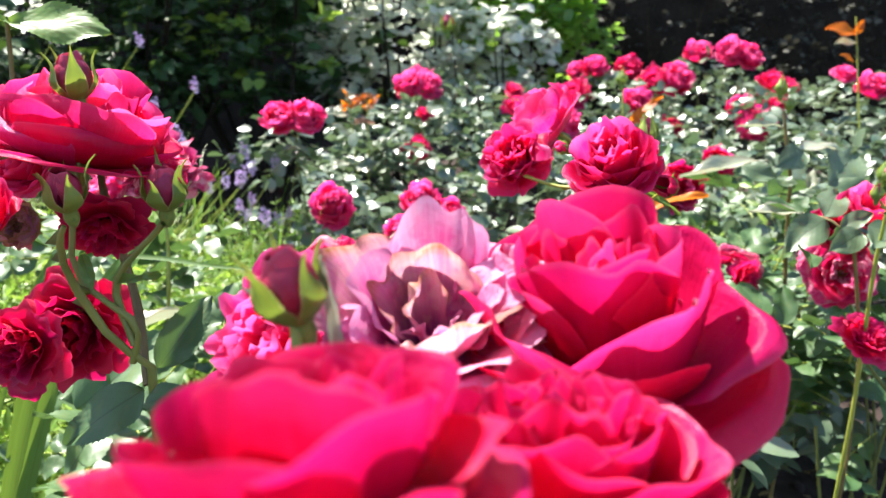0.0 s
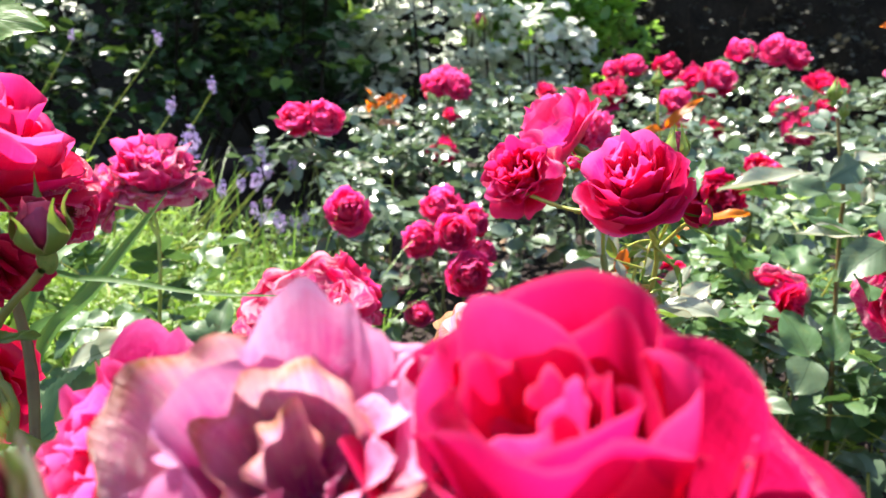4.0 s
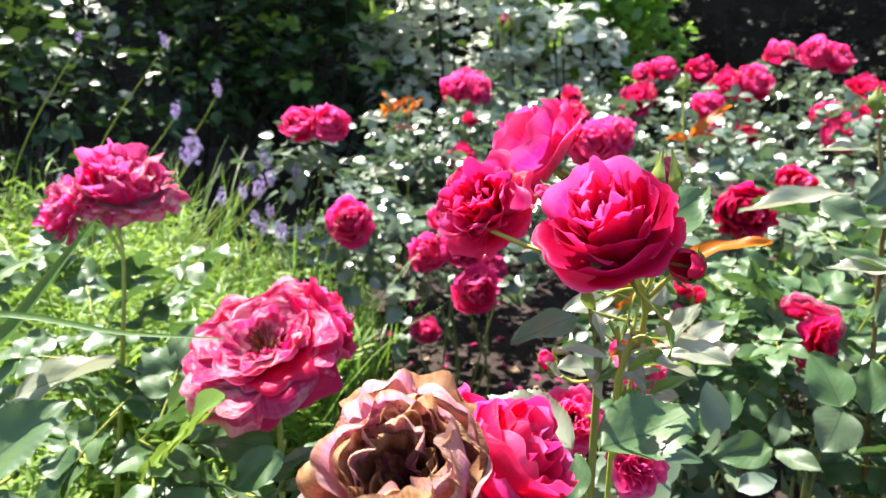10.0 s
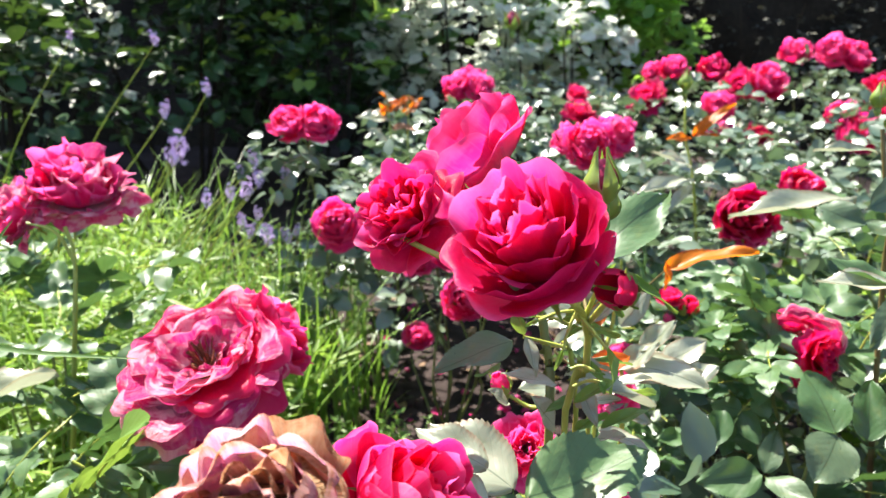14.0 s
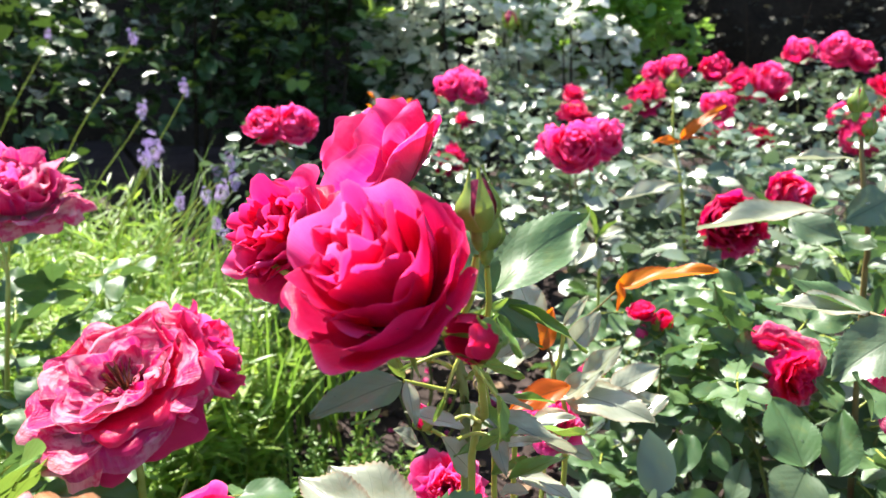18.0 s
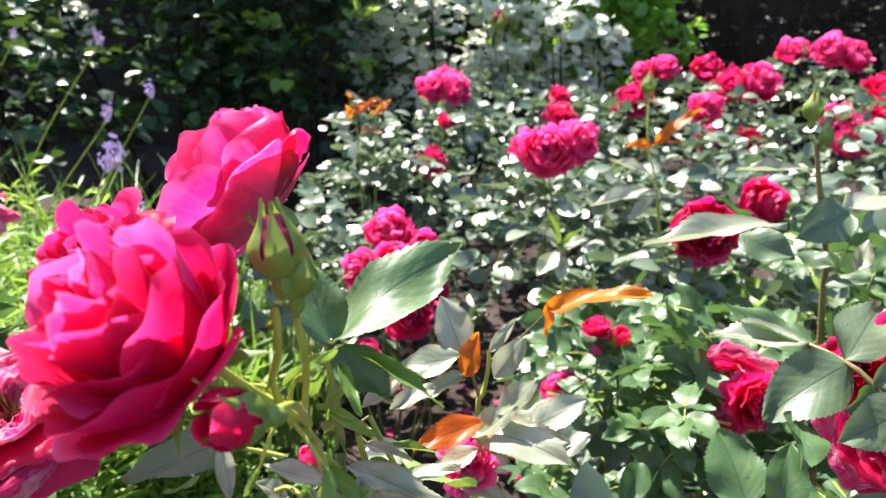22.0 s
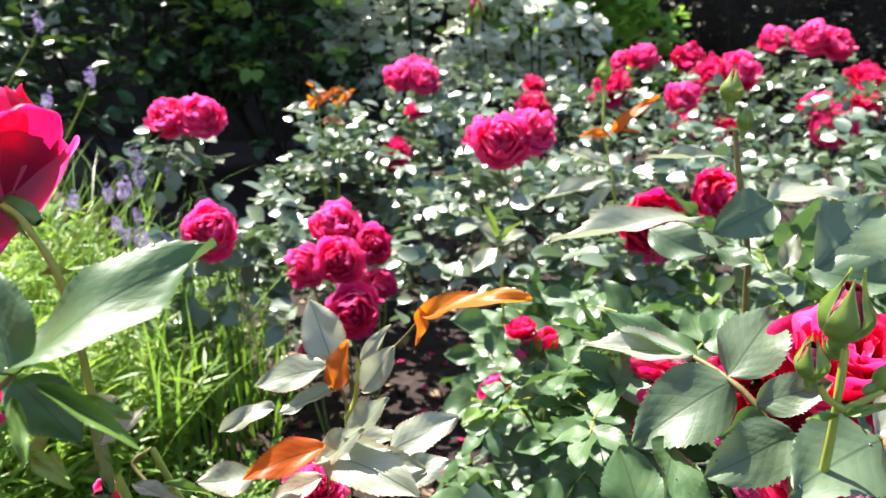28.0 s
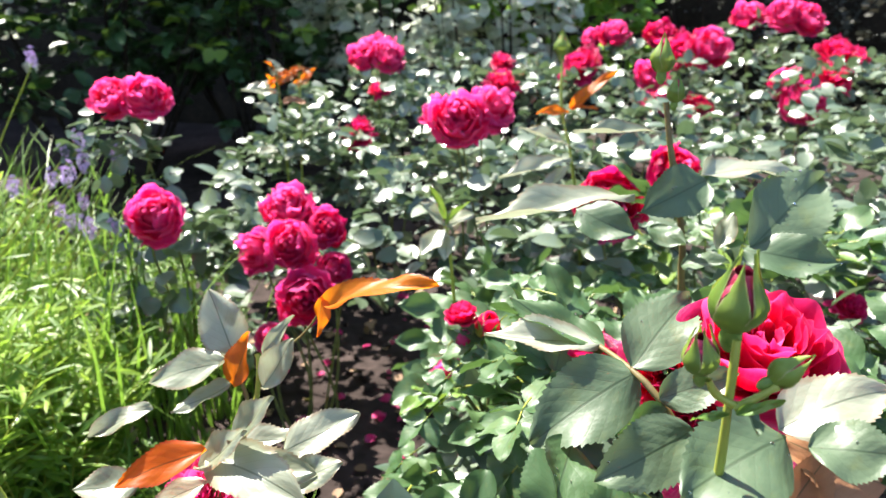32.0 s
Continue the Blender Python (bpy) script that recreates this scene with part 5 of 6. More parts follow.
bloom(b, "open_dark", (-0.322, 0.110, 0.586), 0.0205, (-0.2, -0.7, 0.2), 0.8)
bloom(b, "cup_b", (-0.289, 0.030, 0.663), 0.0146, (-0.2, -0.4, 0.7), 0.8)
bloom(b, "cup_pink", (-0.311, 0.121, 0.667), 0.0174, (-0.2, -0.5, 0.4), 1.8)
bloom(b, "bud_red", (-0.277, 0.091, 0.701), 0.0195, (-0.05, -0.05, 1), 0.9)
bloom(b, "bud_red", (-0.276, 0.063, 0.662), 0.0177, (-0.05, -0.2, 1), 1.9)
bloom(b, "bud_red", (-0.245, 0.078, 0.658), 0.0198, (0.05, -0.15, 1), 2.9)
bloom(b, "withered", (-0.313, 0.112, 0.644), 0.0111, (-0.2, -0.8, 0.2), 2.9)
stem(b, [(-0.259, 0.083, -0.020), (-0.269, 0.063, 0.316), (-0.258, 0.077, 0.569), (-0.269, 0.072, 0.599), (-0.283, 0.072, 0.630), (-0.281, 0.062, 0.649), (-0.278, 0.061, 0.656)], 0.0024, 0.0012, STEM_MID, 4)
stem(b, [(-0.265, 0.074, 0.592), (-0.262, 0.074, 0.610), (-0.284, 0.079, 0.632), (-0.279, 0.085, 0.673), (-0.277, 0.089, 0.695)], 0.0016, 0.0011, STEM_MID, 0)
stem(b, [(-0.263, 0.074, 0.600), (-0.269, 0.080, 0.626), (-0.250, 0.077, 0.648), (-0.246, 0.075, 0.652)], 0.0018, 0.0012, STEM_MID, 0)
stem(b, [(-0.262, 0.080, 0.578), (-0.269, 0.102, 0.610), (-0.280, 0.115, 0.650), (-0.283, 0.121, 0.667)], 0.002, 0.0016, STEM_BROWN, 0)
leaflet(b, 'young', (-0.365, 0.248, 0.733), (-0.306, 0.239, 0.731), (0.1, -0.6, 0.8), 1, wide=0.74)
leaflet(b, 'young', (-0.367, 0.249, 0.734), (-0.379, 0.230, 0.738), (0, -0.6, 0.8), 1, wide=0.74)
leaflet(b, 'green', (-0.264, 0.080, 0.576), (-0.296, 0.068, 0.558), (-0.2, -0.8, 0.6), 1, wide=0.82)
leaflet(b, 'green', (-0.263, 0.101, 0.576), (-0.239, 0.117, 0.605), (0.4, -0.7, 0.5), 0, wide=0.66)
leaflet(b, 'green', (-0.261, 0.068, 0.575), (-0.240, 0.067, 0.581), (0, -0.6, 0.8), 2, wide=0.82)
leaflet(b, 'young', (-0.332, 0.146, 0.690), (-0.312, 0.119, 0.683), (0, -0.5, 0.8), 2, wide=1.15)
leaflet(b, 'young', (-0.270, 0.080, 0.626), (-0.248, 0.073, 0.630), (0, -0.5, 0.8), 3, wide=0.25)
leaflet(b, 'young', (-0.277, 0.070, 0.642), (-0.271, 0.060, 0.629), (0.3, -0.8, 0.3), 3, wide=0.41)
stem(b, [(-0.373, 0.221, 0.609), (-0.369, 0.245, 0.687), (-0.366, 0.248, 0.733)], 0.002, 0.0012, STEM_BROWN, 0)


# ---- right: broad leaves and buds ----
b = rose_bush((0.3, 0.34), "rose bush with broad grey-green leaves, a red rose and pointed buds")
bloom(b, "cup", (0.321, 0.365, 0.559), 0.0302, (-0.1, -0.4, 0.9), 0.9, "full deep pink rose behind leaves")
bloom(b, "open", (0.292, 0.383, 0.550), 0.0216, (-0.3, -0.8, 0.4), 1.9)
bloom(b, "open_dark", (0.296, 0.356, 0.540), 0.0168, (0, -0.8, 0.4), 1.3)
bloom(b, "bud_half", (0.282, 0.310, 0.608), 0.0216, (0, -0.1, 1), 0.4)
bloom(b, "bud_half", (0.271, 0.304, 0.596), 0.0140, (-0.15, -0.1, 1), 1.0)
bloom(b, "bud_green", (0.292, 0.301, 0.594), 0.0118, (0.6, -0.1, 0.5), 2.0)
stem(b, [(0.312, 0.335, -0.020), (0.302, 0.318, 0.352), (0.284, 0.306, 0.520), (0.280, 0.301, 0.575), (0.281, 0.304, 0.606)], 0.0022, 0.0014, STEM_GREEN, 0)
stem(b, [(0.281, 0.300, 0.586), (0.275, 0.300, 0.590), (0.272, 0.300, 0.595)], 0.0014, 0.0011, STEM_GREEN, 0)
stem(b, [(0.281, 0.300, 0.585), (0.287, 0.299, 0.589), (0.293, 0.299, 0.593)], 0.0014, 0.0011, STEM_GREEN, 0)
leaflet(b, 'grey', (0.271, 0.359, 0.564), (0.226, 0.352, 0.541), (-0.2, -0.75, 0.6), 1, wide=0.94, drops=3)
leaflet(b, 'grey', (0.269, 0.359, 0.566), (0.300, 0.387, 0.588), (-0.2, -0.75, 0.6), 0, wide=0.9, drops=4)
leaflet(b, 'pale', (0.261, 0.380, 0.565), (0.213, 0.393, 0.568), (0, -0.35, 0.95), 1, wide=0.57)
leaflet(b, 'green', (0.263, 0.380, 0.564), (0.225, 0.405, 0.574), (0.2, -0.5, 0.8), 3, wide=0.57, drops=5)
leaflet(b, 'grey', (0.276, 0.346, 0.560), (0.302, 0.340, 0.574), (0.1, -0.8, 0.5), 2, wide=0.9, drops=2)
leaflet(b, 'grey', (0.281, 0.325, 0.560), (0.245, 0.312, 0.549), (-0.2, -0.8, 0.5), 0, wide=0.9, drops=3)
leaflet(b, 'green', (0.279, 0.345, 0.555), (0.257, 0.334, 0.553), (-0.1, -0.8, 0.5), 2, wide=0.9, drops=4)
leaflet(b, 'grey', (0.308, 0.315, 0.563), (0.264, 0.294, 0.562), (0, -0.55, 0.8), 1, wide=0.98, drops=5)
leaflet(b, 'pale', (0.306, 0.316, 0.566), (0.343, 0.321, 0.582), (0, -0.5, 0.85), 0, wide=0.9)
leaflet(b, 'grey', (0.310, 0.305, 0.567), (0.334, 0.295, 0.568), (0, -0.5, 0.85), 3, wide=1.15, drops=2)
leaflet(b, 'green', (0.244, 0.350, 0.539), (0.232, 0.317, 0.534), (0, -0.85, 0.4), 2, wide=1.07, drops=3)
leaflet(b, 'young', (0.281, 0.298, 0.584), (0.293, 0.293, 0.591), (0, -0.5, 0.8), 3, wide=0.33)
leaflet(b, 'young', (0.279, 0.298, 0.584), (0.264, 0.292, 0.586), (0, -0.5, 0.8), 3, wide=0.25)
leaflet(b, 'grey', (0.286, 0.302, 0.584), (0.285, 0.290, 0.582), (0.3, -0.8, 0.5), 2, wide=0.82, drops=4)
leaflet(b, 'dry', (0.344, 0.313, 0.545), (0.310, 0.318, 0.559), (0.1, -0.8, 0.5), 1, wide=0.98, label='curled dry brown leaf')
leaflet(b, 'dry', (0.312, 0.311, 0.537), (0.323, 0.313, 0.559), (-0.2, -0.9, 0.3), 2, wide=0.98, label='curled dry brown leaf')
leaflet(b, 'grey', (0.331, 0.315, 0.534), (0.321, 0.319, 0.547), (0, -0.9, 0.4), 1, wide=0.9, drops=5)
stem(b, [(0.261, 0.380, 0.565), (0.269, 0.359, 0.565), (0.279, 0.345, 0.555), (0.297, 0.340, 0.513), (0.328, 0.343, 0.343), (0.328, 0.343, -0.020)], 0.0012, 0.002, STEM_BROWN, 0)
leaflet(b, 'green', (0.261, 0.416, 0.436), (0.252, 0.454, 0.469), (0.0, -0.8, 0.5), 1, wide=1.15, drops=3)
leaflet(b, 'grey', (0.262, 0.415, 0.434), (0.237, 0.389, 0.412), (0.0, -0.6, 0.75), 0, wide=1.35, drops=4)
leaflet(b, 'green', (0.277, 0.405, 0.436), (0.291, 0.430, 0.473), (-0.2, -0.8, 0.5), 2, wide=0.90, drops=2)
leaflet(b, 'green', (0.229, 0.451, 0.375), (0.177, 0.448, 0.371), (0.0, -0.7, 0.7), 0, wide=0.90, drops=2)
leaflet(b, 'grey', (0.232, 0.448, 0.374), (0.251, 0.412, 0.378), (0.1, -0.7, 0.7), 1, wide=0.80, drops=2)
leaflet(b, 'grey', (0.231, 0.451, 0.377), (0.248, 0.472, 0.404), (0.0, -0.8, 0.6), 2, wide=0.80, drops=2)
leaflet(b, 'green', (0.231, 0.534, 0.386), (0.210, 0.507, 0.365), (0.0, -0.7, 0.6), 0, wide=0.90, drops=2)
stem(b, [(0.316, 0.470, -0.020), (0.259, 0.442, 0.350), (0.262, 0.416, 0.435)], 0.0022, 0.0010, STEM_OLIVE, 3)
stem(b, [(0.259, 0.442, 0.350), (0.231, 0.449, 0.375)], 0.0014, 0.0009, STEM_OLIVE, 0)
b = rose_bush((0.33, 0.5), "tall rose shoot with a green bud over leaves whitened for sheen")
bloom(b, "bud_green", (0.335, 0.552, 0.664), 0.0190, (0, 0, 1), 0.4, "tall green bud")
bloom(b, "bud_green", (0.341, 0.541, 0.647), 0.0140, (0.05, 0, 1), 2.4)
stem(b, [(0.396, 0.542, -0.020), (0.386, 0.522, 0.191), (0.359, 0.537, 0.505), (0.353, 0.535, 0.561), (0.341, 0.540, 0.619), (0.337, 0.544, 0.646)], 0.003, 0.0016, STEM_BROWN, 4)
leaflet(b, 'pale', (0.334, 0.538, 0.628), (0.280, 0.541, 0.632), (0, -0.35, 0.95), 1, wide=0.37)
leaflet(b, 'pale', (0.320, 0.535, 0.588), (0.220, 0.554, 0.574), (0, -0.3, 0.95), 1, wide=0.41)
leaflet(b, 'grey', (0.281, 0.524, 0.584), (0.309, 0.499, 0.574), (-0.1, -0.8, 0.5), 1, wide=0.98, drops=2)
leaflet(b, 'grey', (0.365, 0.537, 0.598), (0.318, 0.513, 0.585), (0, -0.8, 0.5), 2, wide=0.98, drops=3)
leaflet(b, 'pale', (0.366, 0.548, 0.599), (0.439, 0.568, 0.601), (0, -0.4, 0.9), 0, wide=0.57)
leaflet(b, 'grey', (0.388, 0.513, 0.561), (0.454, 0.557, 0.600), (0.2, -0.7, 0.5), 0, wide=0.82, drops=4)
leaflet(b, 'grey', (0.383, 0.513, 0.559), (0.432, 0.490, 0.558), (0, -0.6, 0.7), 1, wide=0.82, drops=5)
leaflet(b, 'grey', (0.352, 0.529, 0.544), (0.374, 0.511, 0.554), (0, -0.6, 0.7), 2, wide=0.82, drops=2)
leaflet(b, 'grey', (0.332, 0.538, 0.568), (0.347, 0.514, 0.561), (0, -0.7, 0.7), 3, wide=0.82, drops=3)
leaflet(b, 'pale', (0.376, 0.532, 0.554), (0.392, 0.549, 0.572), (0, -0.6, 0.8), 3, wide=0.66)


# ---- copper-leaved shoots ----
b = rose_bush((0.13, 0.46), "young rose shoot with copper leaves and leaves whitened for sheen")
leaflet(b, 'copper', (0.134, 0.452, 0.554), (0.190, 0.433, 0.578), (-0.2, -0.35, 0.9), 0, wide=0.45, label='copper-orange young leaf')
leaflet(b, 'copper', (0.133, 0.453, 0.559), (0.131, 0.442, 0.541), (0.6, -0.7, 0.2), 2, wide=0.74)
leaflet(b, 'copper', (0.082, 0.452, 0.507), (0.091, 0.461, 0.535), (-0.3, -0.9, 0.2), 2, wide=0.82, label='dark copper folded leaf')
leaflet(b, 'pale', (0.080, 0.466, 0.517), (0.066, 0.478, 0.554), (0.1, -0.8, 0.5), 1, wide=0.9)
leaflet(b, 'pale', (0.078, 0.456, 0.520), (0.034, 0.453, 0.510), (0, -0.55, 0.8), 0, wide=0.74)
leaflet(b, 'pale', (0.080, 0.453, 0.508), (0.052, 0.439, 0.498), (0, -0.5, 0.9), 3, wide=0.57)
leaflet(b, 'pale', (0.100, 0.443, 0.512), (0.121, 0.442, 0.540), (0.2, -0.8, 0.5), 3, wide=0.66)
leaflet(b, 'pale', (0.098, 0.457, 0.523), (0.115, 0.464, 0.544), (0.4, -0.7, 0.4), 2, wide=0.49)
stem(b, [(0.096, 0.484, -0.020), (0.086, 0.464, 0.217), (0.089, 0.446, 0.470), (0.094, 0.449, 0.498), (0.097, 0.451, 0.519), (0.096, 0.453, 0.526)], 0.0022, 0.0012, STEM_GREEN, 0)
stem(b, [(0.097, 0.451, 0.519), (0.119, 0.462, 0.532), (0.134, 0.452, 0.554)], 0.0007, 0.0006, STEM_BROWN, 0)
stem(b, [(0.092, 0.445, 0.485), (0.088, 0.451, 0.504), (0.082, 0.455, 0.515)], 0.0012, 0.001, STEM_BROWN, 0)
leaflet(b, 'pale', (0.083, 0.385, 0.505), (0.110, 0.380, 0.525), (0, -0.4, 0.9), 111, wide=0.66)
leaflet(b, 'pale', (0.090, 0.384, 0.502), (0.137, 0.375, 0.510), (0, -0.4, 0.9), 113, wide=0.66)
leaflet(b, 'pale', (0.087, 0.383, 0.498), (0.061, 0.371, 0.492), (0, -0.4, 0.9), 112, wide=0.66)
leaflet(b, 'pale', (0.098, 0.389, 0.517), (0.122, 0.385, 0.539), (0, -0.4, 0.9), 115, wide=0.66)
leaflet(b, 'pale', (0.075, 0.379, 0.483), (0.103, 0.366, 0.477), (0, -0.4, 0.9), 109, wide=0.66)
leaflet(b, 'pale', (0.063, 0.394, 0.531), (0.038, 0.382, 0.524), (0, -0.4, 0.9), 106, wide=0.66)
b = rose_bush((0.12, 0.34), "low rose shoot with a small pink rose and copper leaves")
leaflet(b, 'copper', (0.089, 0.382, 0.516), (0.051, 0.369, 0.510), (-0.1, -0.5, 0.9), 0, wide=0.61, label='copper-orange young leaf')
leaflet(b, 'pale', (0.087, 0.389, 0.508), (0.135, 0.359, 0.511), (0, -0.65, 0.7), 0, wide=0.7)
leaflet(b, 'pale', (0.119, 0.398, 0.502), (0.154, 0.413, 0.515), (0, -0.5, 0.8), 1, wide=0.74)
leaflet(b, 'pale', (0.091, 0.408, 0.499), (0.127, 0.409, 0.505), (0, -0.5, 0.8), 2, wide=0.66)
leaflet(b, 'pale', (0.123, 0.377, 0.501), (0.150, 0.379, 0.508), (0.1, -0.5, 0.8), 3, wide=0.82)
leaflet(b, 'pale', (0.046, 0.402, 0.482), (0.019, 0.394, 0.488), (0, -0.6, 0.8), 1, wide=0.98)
bloom(b, "open_pink", (0.082, 0.389, 0.486), 0.0183, (-0.2, -0.6, 0.8), 0.6)
stem(b, [(0.092, 0.404, -0.020), (0.082, 0.384, 0.229), (0.090, 0.385, 0.461), (0.086, 0.389, 0.508)], 0.0026, 0.0014, STEM_GREEN, 0)
foliage(b, (0.13, 0.36, 0.28), (0.1, 0.07, 0.16), 50, 0.042)
b = rose_bush((0.2, 1.0), "young rose shoot with yellow-edged leaves")
leaflet(b, 'pale', (0.210, 0.859, 0.465), (0.179, 0.832, 0.446), (0, -0.6, 0.8), 1, wide=0.82)
leaflet(b, 'pale', (0.210, 0.861, 0.471), (0.241, 0.845, 0.489), (0, -0.6, 0.8), 1, wide=0.82)
leaflet(b, 'young', (0.210, 0.863, 0.477), (0.195, 0.854, 0.517), (0, -0.6, 0.8), 0, wide=0.3)
leaflet(b, 'pale', (0.210, 0.861, 0.471), (0.183, 0.849, 0.502), (0, -0.6, 0.8), 1, wide=0.82)
leaflet(b, 'young', (0.210, 0.861, 0.471), (0.234, 0.849, 0.502), (0, -0.6, 0.8), 0, wide=0.3)
leaflet(b, 'pale', (0.213, 0.857, 0.459), (0.208, 0.830, 0.440), (0, -0.6, 0.8), 1, wide=0.82)
stem(b, [(0.243, 0.933, 0.041), (0.218, 0.861, 0.407), (0.210, 0.861, 0.471)], 0.0026, 0.0015, STEM_GREEN, 0)
b = rose_bush((0.36, 1.1), "tall rose shoot with a green bud and orange leaves")
bloom(b, "bud_green", (0.395, 1.179, 0.637), 0.0309, (0, 0, 1), 1.4)
leaflet(b, 'copper', (0.408, 1.151, 0.559), (0.468, 1.139, 0.619), (0, -0.6, 0.8), 0, wide=0.41)
leaflet(b, 'copper', (0.408, 1.151, 0.559), (0.439, 1.122, 0.567), (0, -0.6, 0.8), 0, wide=0.41)
leaflet(b, 'copper', (0.404, 1.150, 0.555), (0.354, 1.121, 0.563), (0, -0.6, 0.8), 0, wide=0.41)
leaflet(b, 'pale', (0.408, 1.134, 0.505), (0.329, 1.114, 0.543), (0, -0.6, 0.8), 1, wide=0.41)
leaflet(b, 'pale', (0.408, 1.128, 0.488), (0.295, 1.093, 0.475), (0, -0.6, 0.8), 1, wide=0.41)
leaflet(b, 'pale', (0.413, 1.126, 0.480), (0.447, 1.094, 0.479), (0, -0.6, 0.8), 1, wide=0.41)
leaflet(b, 'pale', (0.404, 1.126, 0.480), (0.354, 1.083, 0.446), (0, -0.6, 0.8), 1, wide=0.41)
stem(b, [(0.471, 1.131, 0.003), (0.418, 1.132, 0.434), (0.395, 1.150, 0.555), (0.395, 1.173, 0.629)], 0.003, 0.0018, STEM_GREEN, 0)
b = rose_bush((-0.14, 1.78), "rose shoot with orange young leaves before the shade")
for k in range(20):
    foot = Vector((-0.165, 1.816, 0.565) if k % 2 else (-0.112, 1.818, 0.575)) + Vector((rng.uniform(-0.015, 0.015), 0, rng.uniform(-0.05, 0.01)))
    tip = foot + Vector((rng.uniform(-1, 1), rng.uniform(-0.9, 0.2), rng.uniform(-0.5, 0.8))).normalized() * rng.uniform(0.03, 0.05)
    leaflet(b, ("copper", "copper", "dry", "pale")[k % 4], foot, tip, (rng.uniform(-0.4, 0.4), -0.7, 0.6), k, wide=0.6)
leaflet(b, 'pale', (-0.158, 1.799, 0.516), (-0.241, 1.773, 0.532), (0, -0.6, 0.8), 1, wide=0.82)
leaflet(b, 'dry', (-0.151, 1.793, 0.496), (-0.090, 1.765, 0.500), (0, -0.6, 0.8), 0, wide=0.6)
leaflet(b, 'pale', (-0.165, 1.757, 0.383), (-0.214, 1.727, 0.389), (0, -0.6, 0.8), 1, wide=0.82)
leaflet(b, 'pale', (-0.151, 1.752, 0.370), (-0.091, 1.727, 0.389), (0, -0.6, 0.8), 1, wide=0.82)
leaflet(b, 'pale', (-0.165, 1.782, 0.463), (-0.214, 1.762, 0.500), (0, -0.6, 0.8), 1, wide=0.82)
stem(b, [(-0.142, 1.739, -0.066), (-0.147, 1.768, 0.353), (-0.165, 1.816, 0.569)], 0.003, 0.0018, STEM_GREEN, 0)
stem(b, [(-0.127, 1.784, 0.076), (-0.112, 1.776, 0.379), (-0.109, 1.820, 0.582)], 0.003, 0.0018, STEM_GREEN, 0)
foliage(b, (-0.12, 1.8, 0.3), (0.2, 0.16, 0.22), 220, 0.036)
b = rose_bush((1.35, 1.5), "rose shoot with orange young leaves at the edge of the bed")
leaflet(b, 'copper', (1.244, 1.609, 0.744), (1.153, 1.608, 0.766), (0, -0.6, 0.8), 0, wide=0.82)
leaflet(b, 'copper', (1.244, 1.609, 0.744), (1.253, 1.598, 0.781), (0, -0.6, 0.8), 0, wide=0.82)
leaflet(b, 'copper', (1.233, 1.588, 0.669), (1.188, 1.580, 0.692), (0, -0.6, 0.8), 0, wide=0.82)
leaflet(b, 'pale', (1.238, 1.603, 0.721), (1.174, 1.591, 0.721), (0, -0.6, 0.8), 0, wide=0.82)
stem(b, [(1.315, 1.490, 0.048), (1.243, 1.544, 0.533), (1.245, 1.623, 0.789)], 0.003, 0.0018, STEM_GREEN, 0)


# ---- lavender and grasses on the left ----
def lilac_plant():
    ob = thing("lavender_plant", (-0.55, 1.3, 0.0), "wispy plant with small lilac flower heads on thin stalks", "lavender")
    heads = [(-0.827, 1.524, 0.727, 0.0151), (-0.622, 1.461, 0.722, 0.0178), (-0.587, 1.385, 0.584, 0.0207), (-0.495, 1.374, 0.628, 0.0188),
             (-0.512, 1.235, 0.529, 0.0332), (-0.519, 1.211, 0.515, 0.0193), (-0.385, 1.267, 0.502, 0.0185), (-0.411, 1.263, 0.483, 0.0142),
             (-0.370, 1.236, 0.472, 0.0209), (-0.390, 1.220, 0.454, 0.0250), (-0.422, 1.229, 0.445, 0.0182), (-0.323, 1.257, 0.476, 0.0198),
             (-0.371, 1.216, 0.408, 0.0167), (-0.391, 1.182, 0.402, 0.0177), (-0.339, 1.151, 0.384, 0.0242), (-0.375, 1.177, 0.386, 0.0163),
             (-0.317, 1.201, 0.368, 0.0182), (-0.297, 1.203, 0.379, 0.0140), (-0.764, 1.231, 0.464, 0.0159), (-0.443, 1.158, 0.450, 0.0174)]
    blob = []
    for k in range(64):
        d = rng.standard_normal(3)
        d /= np.linalg.norm(d)
        blob.append((d * rng.uniform(0.25, 1.0) * (0.85, 0.85, 1.3), d))
    q = []
    qf = []
    for p, d in blob:
        s = np.cross(d, (0.2, 0.5, 0.8))
        s /= np.linalg.norm(s)
        t = np.cross(d, s)
        m = len(q)
        for a in range(4):
            e = math.cos(a * 1.57) * s + math.sin(a * 1.57) * t
            q += [p * 0.85, p + e * 0.28 + t * 0.1, p * 1.12 + e * 0.16]
            qf.append([m + 3 * a, m + 3 * a + 1, m + 3 * a + 2])
    floret = mesh_any("flower_head", q, qf, LILAC)
    for x, y, z, r in heads:
        foot = (x - 0.26 * z / 0.55 + rng.uniform(-0.06, 0.06), y + rng.uniform(-0.06, 0.1), 0.0)
        bent = (x * 0.45 + foot[0] * 0.55, y * 0.5 + foot[1] * 0.5, z * 0.6)
        stem(ob, [foot, bent, (x, y, z - r * 0.6)], 0.0022, 0.0011, STEM_GREEN)
        part("flower_head", floret, ob, Matrix.Translation(Vector((x, y, z)) - ob.location) @ axis_turn((rng.uniform(-0.4, 0.4), rng.uniform(-0.4, 0.4), 1), rng.uniform(0, 6)) @ Matrix.Diagonal((r * 0.65, r * 0.65, r * 0.8, 1)))
    return ob


lilac_plant()


